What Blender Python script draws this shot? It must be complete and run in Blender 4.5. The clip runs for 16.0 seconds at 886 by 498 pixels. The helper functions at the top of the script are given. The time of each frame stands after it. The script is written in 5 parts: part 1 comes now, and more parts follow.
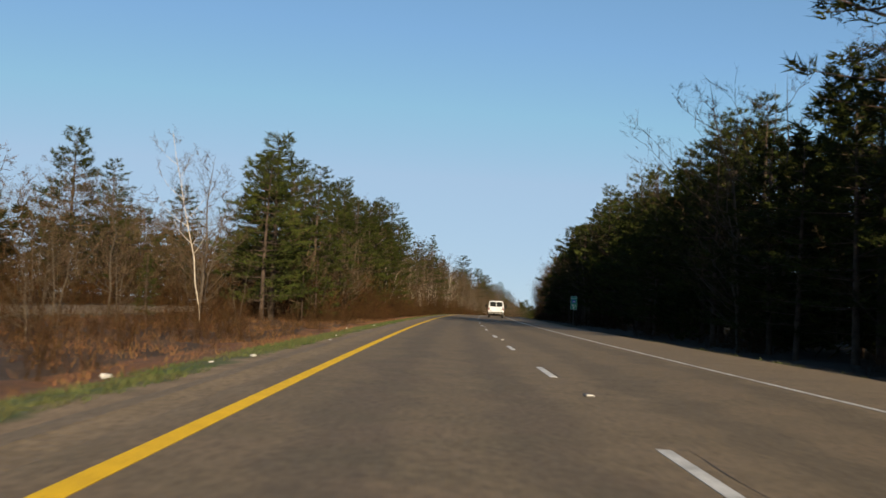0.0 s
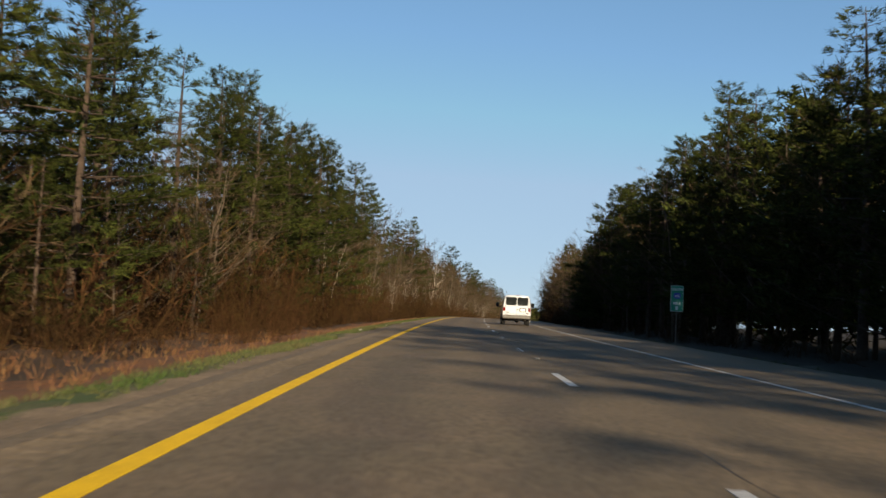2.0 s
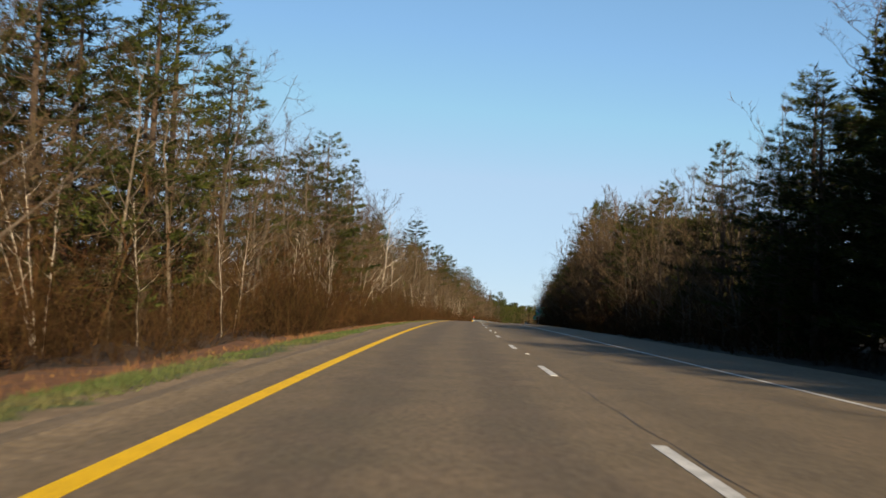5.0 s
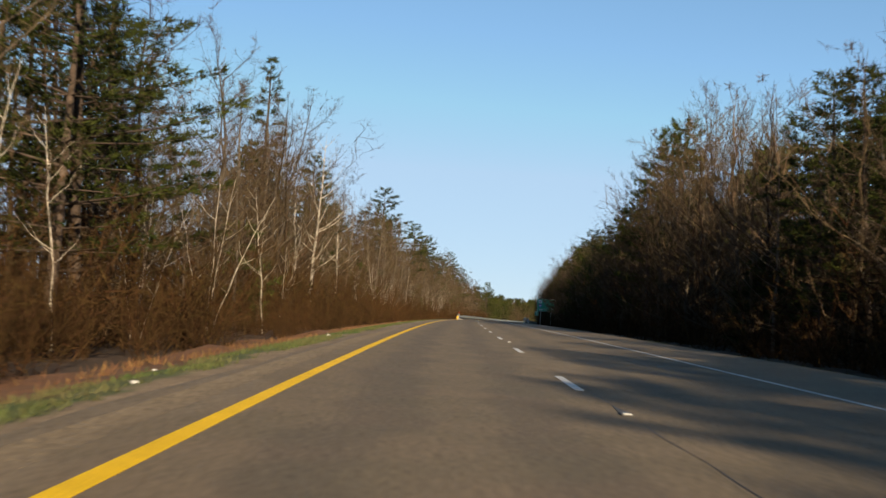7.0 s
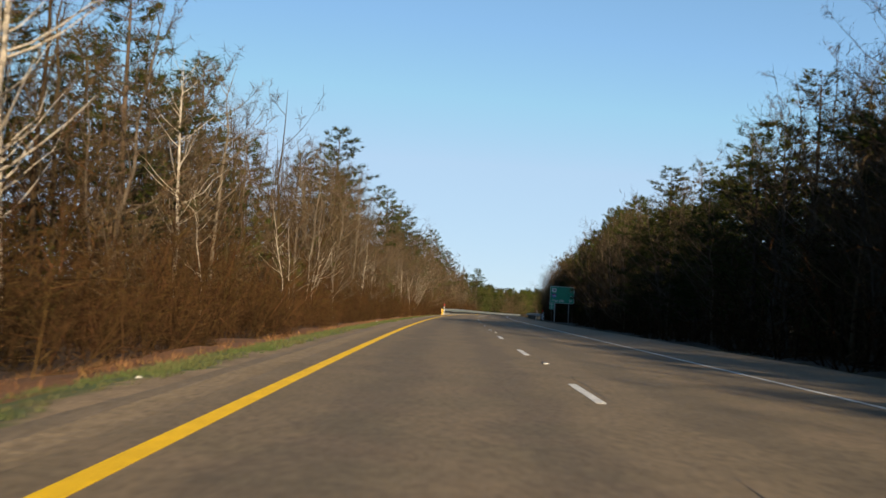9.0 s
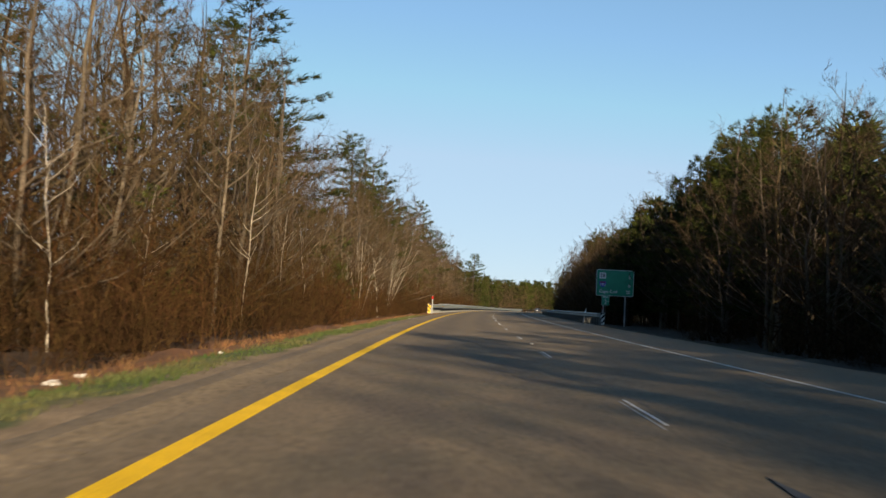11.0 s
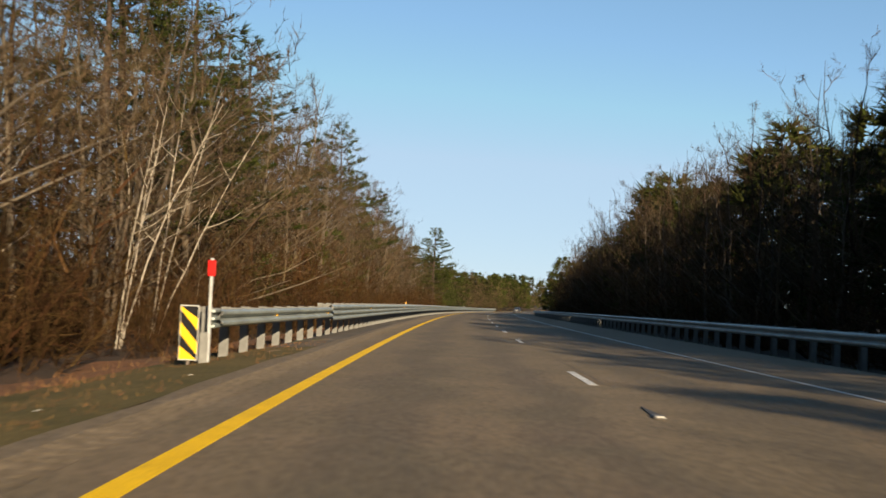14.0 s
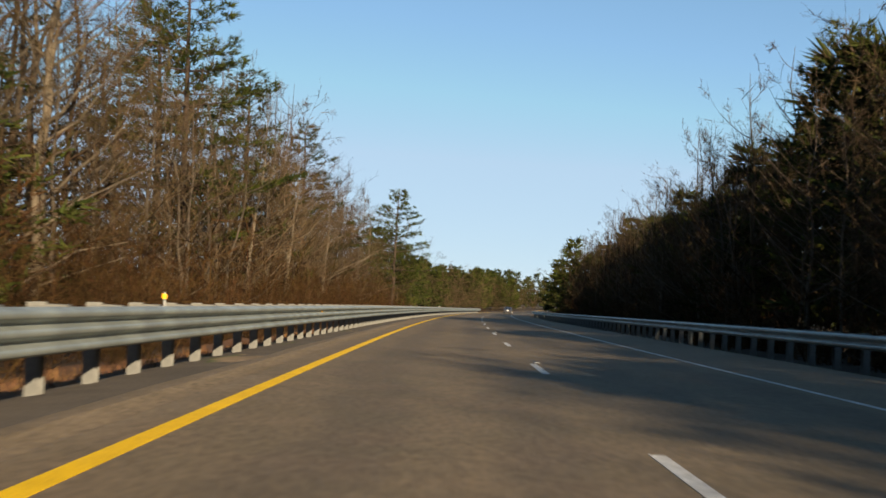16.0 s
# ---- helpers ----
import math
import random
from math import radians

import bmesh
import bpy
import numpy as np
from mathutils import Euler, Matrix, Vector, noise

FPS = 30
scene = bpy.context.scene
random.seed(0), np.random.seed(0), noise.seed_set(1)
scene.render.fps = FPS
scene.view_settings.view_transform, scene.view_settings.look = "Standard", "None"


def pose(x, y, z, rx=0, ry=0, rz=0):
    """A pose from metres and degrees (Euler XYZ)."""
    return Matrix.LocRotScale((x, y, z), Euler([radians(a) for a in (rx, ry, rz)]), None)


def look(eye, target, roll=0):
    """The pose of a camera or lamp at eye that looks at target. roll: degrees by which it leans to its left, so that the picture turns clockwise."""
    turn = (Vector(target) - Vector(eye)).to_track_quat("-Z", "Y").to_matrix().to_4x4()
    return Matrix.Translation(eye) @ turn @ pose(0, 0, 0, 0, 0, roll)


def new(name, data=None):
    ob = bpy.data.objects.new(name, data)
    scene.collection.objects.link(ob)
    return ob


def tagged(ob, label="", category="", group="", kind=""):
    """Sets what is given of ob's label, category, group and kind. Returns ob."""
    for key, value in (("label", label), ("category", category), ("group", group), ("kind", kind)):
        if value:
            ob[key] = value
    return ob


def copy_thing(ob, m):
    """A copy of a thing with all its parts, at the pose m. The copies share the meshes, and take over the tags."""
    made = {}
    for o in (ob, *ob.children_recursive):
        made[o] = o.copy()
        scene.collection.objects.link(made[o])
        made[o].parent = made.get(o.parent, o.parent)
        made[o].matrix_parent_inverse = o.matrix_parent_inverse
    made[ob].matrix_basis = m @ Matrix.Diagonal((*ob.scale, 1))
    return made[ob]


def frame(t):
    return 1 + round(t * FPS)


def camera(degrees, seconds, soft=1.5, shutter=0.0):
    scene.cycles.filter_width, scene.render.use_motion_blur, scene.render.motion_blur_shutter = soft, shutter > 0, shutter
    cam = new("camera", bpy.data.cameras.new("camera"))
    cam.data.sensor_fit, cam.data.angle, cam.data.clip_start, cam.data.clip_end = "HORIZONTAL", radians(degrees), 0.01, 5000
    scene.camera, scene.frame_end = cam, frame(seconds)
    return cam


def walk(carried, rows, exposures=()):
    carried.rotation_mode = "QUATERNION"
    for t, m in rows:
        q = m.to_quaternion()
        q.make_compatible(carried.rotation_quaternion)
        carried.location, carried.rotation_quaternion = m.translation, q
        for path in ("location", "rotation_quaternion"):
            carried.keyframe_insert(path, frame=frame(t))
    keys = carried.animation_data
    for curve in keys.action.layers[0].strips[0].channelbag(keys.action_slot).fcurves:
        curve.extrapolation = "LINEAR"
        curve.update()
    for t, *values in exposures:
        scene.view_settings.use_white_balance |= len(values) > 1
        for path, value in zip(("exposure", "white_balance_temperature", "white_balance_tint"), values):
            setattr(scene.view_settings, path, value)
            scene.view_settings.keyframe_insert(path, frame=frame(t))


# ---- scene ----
cam = camera(42.8, 16.0, soft=1.6, shutter=0.16)

# The road's reference line runs where the camera car drives: curvature (1/km, to the right) and grade (degrees) by distance
KAPPA_S = (-400, -20, 83.5, 188.3, 293, 396.8, 499, 601, 690, 760, 830, 1000, 1500)
KAPPA = (0.16, 0.16, 0.302, 0.271, 0.16, 0.384, 0.29, 0.30, 0.40, 0.7, 1.15, 1.15, 1.0)
GRADE_S = (-400, 0, 101.397, 152.5, 203.654, 254.822, 305.897, 356.8, 406.585, 506.5, 556.5, 606.5, 706.5, 806.5, 906.5, 1506.5)
GRADE = (0.4, 0.4, 0.42, 0.34, 0.14, -0.15, -0.37, -0.51, -0.56, -0.67, -0.75, -0.81, -0.81, -0.5, 0.0, 0.0)
S_MIN, S_MAX = -400, 1500
_s = np.arange(S_MIN, S_MAX + 1.0)
_turn = np.cumsum(np.interp(_s, KAPPA_S, KAPPA) / 1000)
_turn -= _turn[-S_MIN]
_x, _y, _z = np.cumsum(np.sin(_turn)), np.cumsum(np.cos(_turn)), np.cumsum(np.radians(np.interp(_s, GRADE_S, GRADE)))
_x, _y, _z = _x - _x[-S_MIN], _y - _y[-S_MIN], _z - _z[-S_MIN]


def along(s, lat, up=0.0):
    """World places for distances s along the road, lat metres to its right and up metres over its surface."""
    s, lat, up = np.broadcast_arrays(np.asarray(s, float), np.asarray(lat, float), np.asarray(up, float))
    a = np.interp(s, _s, _turn)
    return np.stack([np.interp(s, _s, _x) + lat * np.cos(a), np.interp(s, _s, _y) - lat * np.sin(a), np.interp(s, _s, _z) + up], -1)


def heading(s):
    """Degrees by which the road has turned to the left (as pose() takes it) at s."""
    return -math.degrees(np.interp(s, _s, _turn))


def placed(s, lat, up=0.0, turn=0.0):
    x, y, z = along(s, lat, up)
    return pose(x, y, z, 0, 0, heading(s) + turn)


# ---- camera rows: seconds, metres along, metres to the right of the line, yaw and pitch against the road, roll
EYE = 1.03
ROWS = [
    (0.0, 0.00, -0.02, 0.26, 2.94, 2.60),
    (0.5, 15.71, 0.01, 0.38, 2.86, 2.75),
    (1.0, 31.42, -0.02, 0.33, 2.75, 2.64),
    (1.5, 47.14, -0.06, 0.33, 2.68, 2.53),
    (2.0, 62.85, -0.09, 0.37, 2.93, 2.74),
    (2.5, 78.74, -0.09, 0.29, 2.84, 2.55),
    (3.0, 94.63, -0.04, 0.34, 2.86, 2.75),
    (3.5, 110.52, 0.03, 0.36, 2.78, 2.59),
    (4.0, 126.42, 0.06, 0.34, 2.81, 2.54),
    (4.5, 142.35, 0.04, 0.37, 2.84, 2.56),
    (5.0, 158.28, 0.01, 0.40, 2.86, 2.58),
    (5.5, 174.20, -0.01, 0.43, 2.88, 2.61),
    (6.0, 190.13, -0.03, 0.46, 2.90, 2.63),
    (6.5, 206.06, -0.05, 0.49, 2.92, 2.65),
    (7.0, 222.00, -0.05, 0.37, 2.83, 2.60),
    (7.5, 237.94, -0.05, 0.36, 2.64, 2.54),
    (8.0, 253.88, -0.09, 0.26, 2.83, 2.60),
    (8.5, 269.79, -0.02, 0.19, 2.75, 2.66),
    (9.0, 285.70, -0.06, 0.28, 2.73, 2.68),
    (9.5, 301.61, -0.11, 0.36, 2.70, 2.70),
    (10.0, 317.52, -0.15, 0.44, 2.68, 2.72),
    (10.5, 333.43, -0.20, 0.52, 2.66, 2.74),
    (11.0, 349.34, -0.24, 0.60, 2.63, 2.76),
    (11.5, 364.92, -0.23, 0.54, 2.69, 2.65),
    (12.0, 380.50, -0.26, 0.57, 2.94, 2.82),
    (12.5, 396.09, -0.27, 0.52, 2.82, 2.86),
    (13.0, 411.37, -0.25, 0.40, 2.86, 2.68),
    (13.5, 426.65, -0.25, 0.39, 2.82, 2.54),
    (14.0, 441.93, -0.28, 0.36, 2.73, 2.45),
    (14.5, 457.67, -0.15, 0.19, 2.80, 2.49),
    (15.0, 473.40, -0.02, 0.12, 2.89, 2.41),
    (15.5, 489.14, 0.11, 0.26, 2.68, 2.44),
    (16.0, 504.88, 0.16, 0.37, 2.80, 2.37),
]


def eye_pose(s, lat, yaw, pitch, roll):
    x, y, z = along(s, lat, EYE)
    grade = np.interp(s, GRADE_S, GRADE)
    return pose(x, y, z, 0, 0, heading(s) + yaw) @ pose(0, 0, 0, 90 + pitch + grade) @ pose(0, 0, 0, 0, 0, roll)


walk(cam, [(t, eye_pose(*row)) for t, *row in ROWS], exposures=[(0, 1.18, 6850, 6), (3.2, 1.20, 6850, 6), (4.5, 1.42, 6950, 6), (8.5, 1.46, 6950, 6), (11, 1.48, 7150, 6), (16, 1.47, 7250, 6)])

# ---- light: a low sun behind the camera's right shoulder, under a clear spring sky
SUN_UP, SUN_RIGHT = 15.3, 11.5
world = bpy.data.worlds.new("sky")
scene.world = world
world.use_nodes = True
wn = world.node_tree.nodes
sky = wn.new("ShaderNodeTexSky")
sky.sky_type, sky.sun_disc = "NISHITA", False
sky.sun_elevation, sky.sun_rotation = radians(SUN_UP), radians(180 - SUN_RIGHT)
sky.air_density, sky.dust_density, sky.ozone_density = 0.60, 0.0, 2.1
wn["Background"].inputs["Strength"].default_value = 0.100
soften, deepen, haze = wn.new("ShaderNodeGamma"), wn.new("ShaderNodeHueSaturation"), wn.new("ShaderNodeMix")
soften.inputs["Gamma"].default_value, deepen.inputs["Saturation"].default_value = 0.70, 1.23
world.node_tree.links.new(sky.outputs[0], soften.inputs["Color"])
world.node_tree.links.new(soften.outputs[0], deepen.inputs["Color"])
# the haze mix is a cap: it darkens sky brighter than the horizon band
haze.data_type, haze.blend_type = "RGBA", "DARKEN"
haze.inputs["Factor"].default_value, haze.inputs["B"].default_value = 0.8, (1.68, 2.33, 3.32, 1)
world.node_tree.links.new(deepen.outputs[0], haze.inputs["A"])
world.node_tree.links.new(haze.outputs["Result"], wn["Background"].inputs[0])
sun = new("sun", bpy.data.lights.new("sun", "SUN"))
sun.data.energy, sun.data.angle, sun.data.color = 5.0, radians(0.53), (1.0, 0.82, 0.62)
to_sun = Vector((math.sin(radians(SUN_RIGHT)) * math.cos(radians(SUN_UP)), -math.cos(radians(SUN_RIGHT)) * math.cos(radians(SUN_UP)), math.sin(radians(SUN_UP))))
sun.matrix_world = look(to_sun * 50, (0, 0, 0))


# ---- materials
def material(name, base, rough=0.8, metal=0.0, vary=0.0, scale=3.0, second=None, fine=0.0, fine_scale=60.0, bump=0.0, bump_scale=40.0, per_object=0.0, spec=0.5, coat=0.0, stretch=None):
    """A surface with variation at two scales, bump, and a change of tone from object to object."""
    m = bpy.data.materials.new(name)
    m.use_nodes = True
    n, l = m.node_tree.nodes, m.node_tree.links
    b = n["Principled BSDF"]
    b.inputs["Roughness"].default_value, b.inputs["Metallic"].default_value = rough, metal
    b.inputs["Specular IOR Level"].default_value = spec
    b.inputs["Coat Weight"].default_value = coat
    pos = n.new("ShaderNodeTexCoord").outputs["Object"]
    if stretch:
        mp = n.new("ShaderNodeMapping")
        mp.inputs["Scale"].default_value = stretch
        l.new(pos, mp.inputs[0])
        pos = mp.outputs[0]

    def noise_at(sc, detail):
        t = n.new("ShaderNodeTexNoise")
        t.inputs["Scale"].default_value, t.inputs["Detail"].default_value = sc, detail
        l.new(pos, t.inputs["Vector"])
        return t.outputs["Fac"]

    dark = second or tuple(c * (1 - vary) for c in base)
    mix = n.new("ShaderNodeMix")
    mix.data_type = "RGBA"
    mix.inputs["A"].default_value, mix.inputs["B"].default_value = (*base, 1), (*dark, 1)
    ramp = n.new("ShaderNodeMapRange")
    ramp.inputs["From Min"].default_value, ramp.inputs["From Max"].default_value = 0.35, 0.65
    l.new(noise_at(scale, 5), ramp.inputs["Value"])
    l.new(ramp.outputs[0], mix.inputs["Factor"])
    colour = mix.outputs["Result"]
    if fine or per_object:
        hsv = n.new("ShaderNodeHueSaturation")
        l.new(colour, hsv.inputs["Color"])
        value = None
        if fine:
            fr = n.new("ShaderNodeMapRange")
            fr.inputs["From Min"].default_value, fr.inputs["From Max"].default_value = 0.3, 0.7
            fr.inputs["To Min"].default_value, fr.inputs["To Max"].default_value = 1 - fine, 1 + fine
            l.new(noise_at(fine_scale, 3), fr.inputs["Value"])
            value = fr.outputs[0]
        if per_object:
            info = n.new("ShaderNodeObjectInfo")
            pr = n.new("ShaderNodeMapRange")
            pr.inputs["To Min"].default_value, pr.inputs["To Max"].default_value = 1 - per_object, 1 + per_object
            l.new(info.outputs["Random"], pr.inputs["Value"])
            if value:
                mu = n.new("ShaderNodeMath")
                mu.operation = "MULTIPLY"
                l.new(value, mu.inputs[0])
                l.new(pr.outputs[0], mu.inputs[1])
                value = mu.outputs[0]
            else:
                value = pr.outputs[0]
        l.new(value, hsv.inputs["Value"])
        colour = hsv.outputs[0]
    l.new(colour, b.inputs["Base Color"])
    if bump:
        bp = n.new("ShaderNodeBump")
        bp.inputs["Strength"].default_value, bp.inputs["Distance"].default_value = bump, 0.02
        l.new(noise_at(bump_scale, 4), bp.inputs["Height"])
        l.new(bp.outputs[0], b.inputs["Normal"])
    return m


def island_vary(m, low, high, hue=0.0):
    """Varies a material's brightness and hue from loose piece to loose piece."""
    n, l = m.node_tree.nodes, m.node_tree.links
    b = n["Principled BSDF"]
    src = b.inputs["Base Color"].links[0].from_socket
    geo, hsv, rng = n.new("ShaderNodeNewGeometry"), n.new("ShaderNodeHueSaturation"), n.new("ShaderNodeMapRange")
    rng.inputs["To Min"].default_value, rng.inputs["To Max"].default_value = low, high
    l.new(geo.outputs["Random Per Island"], rng.inputs["Value"])
    l.new(rng.outputs[0], hsv.inputs["Value"])
    if hue:
        hr, wrap = n.new("ShaderNodeMapRange"), n.new("ShaderNodeMath")
        wrap.operation = "MULTIPLY_ADD"
        wrap.inputs[1].default_value, wrap.inputs[2].default_value = 7.31, 0.0
        fr = n.new("ShaderNodeMath")
        fr.operation = "FRACT"
        l.new(geo.outputs["Random Per Island"], wrap.inputs[0])
        l.new(wrap.outputs[0], fr.inputs[0])
        hr.inputs["To Min"].default_value, hr.inputs["To Max"].default_value = 0.5 - hue, 0.5 + hue
        l.new(fr.outputs[0], hr.inputs["Value"])
        l.new(hr.outputs[0], hsv.inputs["Hue"])
    l.new(src, hsv.inputs["Color"])
    l.new(hsv.outputs[0], b.inputs["Base Color"])
    return m


def zoned(name, zones, noise_scale, noise_width, rough, fine, bump, bump_scale):
    """A ground surface whose soils follow the attribute 'across' (metres to the right of the line), with ragged limits.
    zones: (limit, colour, second colour) from left to right; each colour holds up to its limit."""
    m = bpy.data.materials.new(name)
    m.use_nodes = True
    n, l = m.node_tree.nodes, m.node_tree.links
    b = n["Principled BSDF"]
    b.inputs["Roughness"].default_value = rough
    b.inputs["Specular IOR Level"].default_value = 0.25
    pos = n.new("ShaderNodeTexCoord").outputs["Object"]

    def noise_at(sc, detail):
        t = n.new("ShaderNodeTexNoise")
        t.inputs["Scale"].default_value, t.inputs["Detail"].default_value = sc, detail
        l.new(pos, t.inputs["Vector"])
        return t.outputs["Fac"]

    def ranged(src, a0, a1, b0, b1):
        r = n.new("ShaderNodeMapRange")
        r.inputs["From Min"].default_value, r.inputs["From Max"].default_value = a0, a1
        r.inputs["To Min"].default_value, r.inputs["To Max"].default_value = b0, b1
        l.new(src, r.inputs["Value"])
        return r.outputs[0]

    def mixed(fac, a, c):
        x = n.new("ShaderNodeMix")
        x.data_type = "RGBA"
        l.new(fac, x.inputs["Factor"])
        for key, v in (("A", a), ("B", c)):
            if isinstance(v, tuple):
                x.inputs[key].default_value = (*v, 1)
            else:
                l.new(v, x.inputs[key])
        return x.outputs["Result"]

    at = n.new("ShaderNodeAttribute")
    at.attribute_name = "across"
    add = n.new("ShaderNodeMath")
    add.operation = "ADD"
    l.new(at.outputs["Fac"], add.inputs[0])
    l.new(ranged(noise_at(noise_scale, 4), 0.3, 0.7, -noise_width, noise_width), add.inputs[1])
    patches, grains = ranged(noise_at(0.9, 5), 0.38, 0.62, 0, 1), noise_at(fine, 4)
    colour = mixed(patches, zones[0][1], zones[0][2])
    for (limit, _, _), (_, c1, c2) in zip(zones, zones[1:]):
        step = ranged(add.outputs[0], limit - 0.12, limit + 0.12, 0, 1)
        colour = mixed(step, colour, mixed(patches, c1, c2))
    hsv = n.new("ShaderNodeHueSaturation")
    l.new(ranged(grains, 0.3, 0.7, 0.65, 1.35), hsv.inputs["Value"])
    l.new(colour, hsv.inputs["Color"])
    l.new(hsv.outputs[0], b.inputs["Base Color"])
    bp = n.new("ShaderNodeBump")
    bp.inputs["Strength"].default_value, bp.inputs["Distance"].default_value = bump, 0.03
    l.new(noise_at(bump_scale, 4), bp.inputs["Height"])
    l.new(bp.outputs[0], b.inputs["Normal"])
    return m


# ---- mesh helpers
def mesh_from(name, verts, faces, mats=(), index=None, smooth=False):
    me = bpy.data.meshes.new(name)
    verts = np.asarray(verts, np.float32).reshape(-1, 3)
    sizes = np.array([len(f) for f in faces], np.int32) if isinstance(faces, list) else np.full(len(faces), faces.shape[1], np.int32)
    flat = np.concatenate([np.asarray(f, np.int32).ravel() for f in faces]) if isinstance(faces, list) else faces.astype(np.int32).ravel()
    me.vertices.add(len(verts))
    me.vertices.foreach_set("co", verts.ravel())
    me.loops.add(len(flat))
    me.loops.foreach_set("vertex_index", flat)
    me.polygons.add(len(sizes))
    me.polygons.foreach_set("loop_start", np.concatenate([[0], np.cumsum(sizes)[:-1]]).astype(np.int32))
    me.polygons.foreach_set("use_smooth", np.full(len(sizes), smooth))
    for m in mats:
        me.materials.append(m)
    if index is not None:
        me.polygons.foreach_set("material_index", np.asarray(index, np.int32))
    me.update(calc_edges=True)
    return me


def join_geo(pieces):
    """Joins (verts, faces) pieces whose faces all have the same number of corners."""
    vs, fs, at = [], [], 0
    for v, f in pieces:
        vs.append(v)
        fs.append(f + at)
        at += len(v)
    return np.concatenate(vs), np.concatenate(fs)


def part(name, me, parent=None, label="", m=None):
    ob = new(name, me)
    if parent is not None:
        ob.parent = parent
    if m is not None:
        ob.matrix_basis = m
    return tagged(ob, label=label)


def bm_part(name, bm, mat, parent=None, label="", m=None, smooth=False):
    me = bpy.data.meshes.new(name)
    bmesh.ops.recalc_face_normals(bm, faces=bm.faces)
    if smooth:
        for f in bm.faces:
            f.smooth = True
    bm.to_mesh(me)
    bm.free()
    me.materials.append(mat)
    return part(name, me, parent, label, m)


def box_bm(size, centre=(0, 0, 0), bevel=0.0, segments=1, bm=None):
    b = bmesh.new()
    bmesh.ops.create_cube(b, size=1.0, matrix=Matrix.Translation(centre) @ Matrix.Diagonal((*size, 1)))
    if bevel:
        bmesh.ops.bevel(b, geom=list(b.edges), offset=bevel, segments=segments, affect="EDGES", profile=0.6)
    if bm is None:
        return b
    tmp = bpy.data.meshes.new("tmp")
    b.to_mesh(tmp)
    b.free()
    bm.from_mesh(tmp)
    bpy.data.meshes.remove(tmp)
    return bm


def cyl_bm(r0, r1, length, sides=16, m=None, bm=None, bevel=0.0):
    b = bmesh.new()
    bmesh.ops.create_cone(b, cap_ends=True, segments=sides, radius1=r0, radius2=r1, depth=length, matrix=m or Matrix())
    if bevel:
        bmesh.ops.bevel(b, geom=[e for e in b.edges if len(e.link_faces) == 2 and any(len(f.verts) > 4 for f in e.link_faces)], offset=bevel, segments=2, affect="EDGES")
    if bm is None:
        return b
    tmp = bpy.data.meshes.new("tmp")
    b.to_mesh(tmp)
    b.free()
    bm.from_mesh(tmp)
    bpy.data.meshes.remove(tmp)
    return bm


def thing(name, label, category, group="", kind="", m=None):
    ob = new(name)
    if m is not None:
        ob.matrix_basis = m
    return tagged(ob, label, category, group, kind)


def strip(s_values, lats, ups):
    """A sheet along the road: verts, quads and the across value of each vert. lats and ups may vary along the road (2D)."""
    s = np.asarray(s_values, float)[:, None]
    lats = np.broadcast_to(np.asarray(lats, float), (len(s), np.shape(lats)[-1]))
    v = along(np.broadcast_to(s, lats.shape), lats, np.broadcast_to(np.asarray(ups, float), lats.shape))
    nl = lats.shape[1]
    i = np.arange(len(s) - 1)[:, None] * nl + np.arange(nl - 1)[None, :]
    q = np.stack([i, i + 1, i + 1 + nl, i + nl], -1).reshape(-1, 4)
    return v.reshape(-1, 3), q, lats.ravel()


def sheet(name, s_values, lats, ups, mat, label, category):
    v, q, across = strip(s_values, lats, ups)
    me = mesh_from(name, v, q, (mat,), smooth=True)
    a = me.attributes.new("across", "FLOAT", "POINT")
    a.data.foreach_set("value", across.astype(np.float32))
    return tagged(new(name, me), label, category, kind="structure")


def slab(name, s_values, lat0, lat1, top, bottom, mat, label="", category="", parent=None):
    """A flat bar along the road with a real edge."""
    v, q, _ = strip(s_values, [lat0, lat0, lat1, lat1], [bottom, top, top, bottom])
    n = len(v)
    caps = np.array([[0, 3, 2, 1], [n - 4, n - 3, n - 2, n - 1]])
    me = mesh_from(name, v, np.concatenate([q, caps]), (mat,))
    ob = new(name, me)
    if parent is not None:
        ob.parent = parent
    return ob if parent is not None else tagged(ob, label, category, kind="structure")


# ---- the lie of the land across the road
LAND_LAT = (-1500, -400, -120, -60, -44, -38, -24, -20, -12, -7.8, -5.6, -3.9, -2.95, 8.3, 9.2, 11, 14, 20, 40, 80, 200, 450, 700)
LAND_UP = (6, 5, 1.5, 0.2, -0.3, -0.45, -0.45, -0.6, -0.75, -0.68, -0.34, -0.10, -0.06, -0.06, -0.12, -0.45, -0.6, -0.5, 0.0, 1, 2, 5, 6)


def land(lat):
    return np.interp(lat, LAND_LAT, LAND_UP)


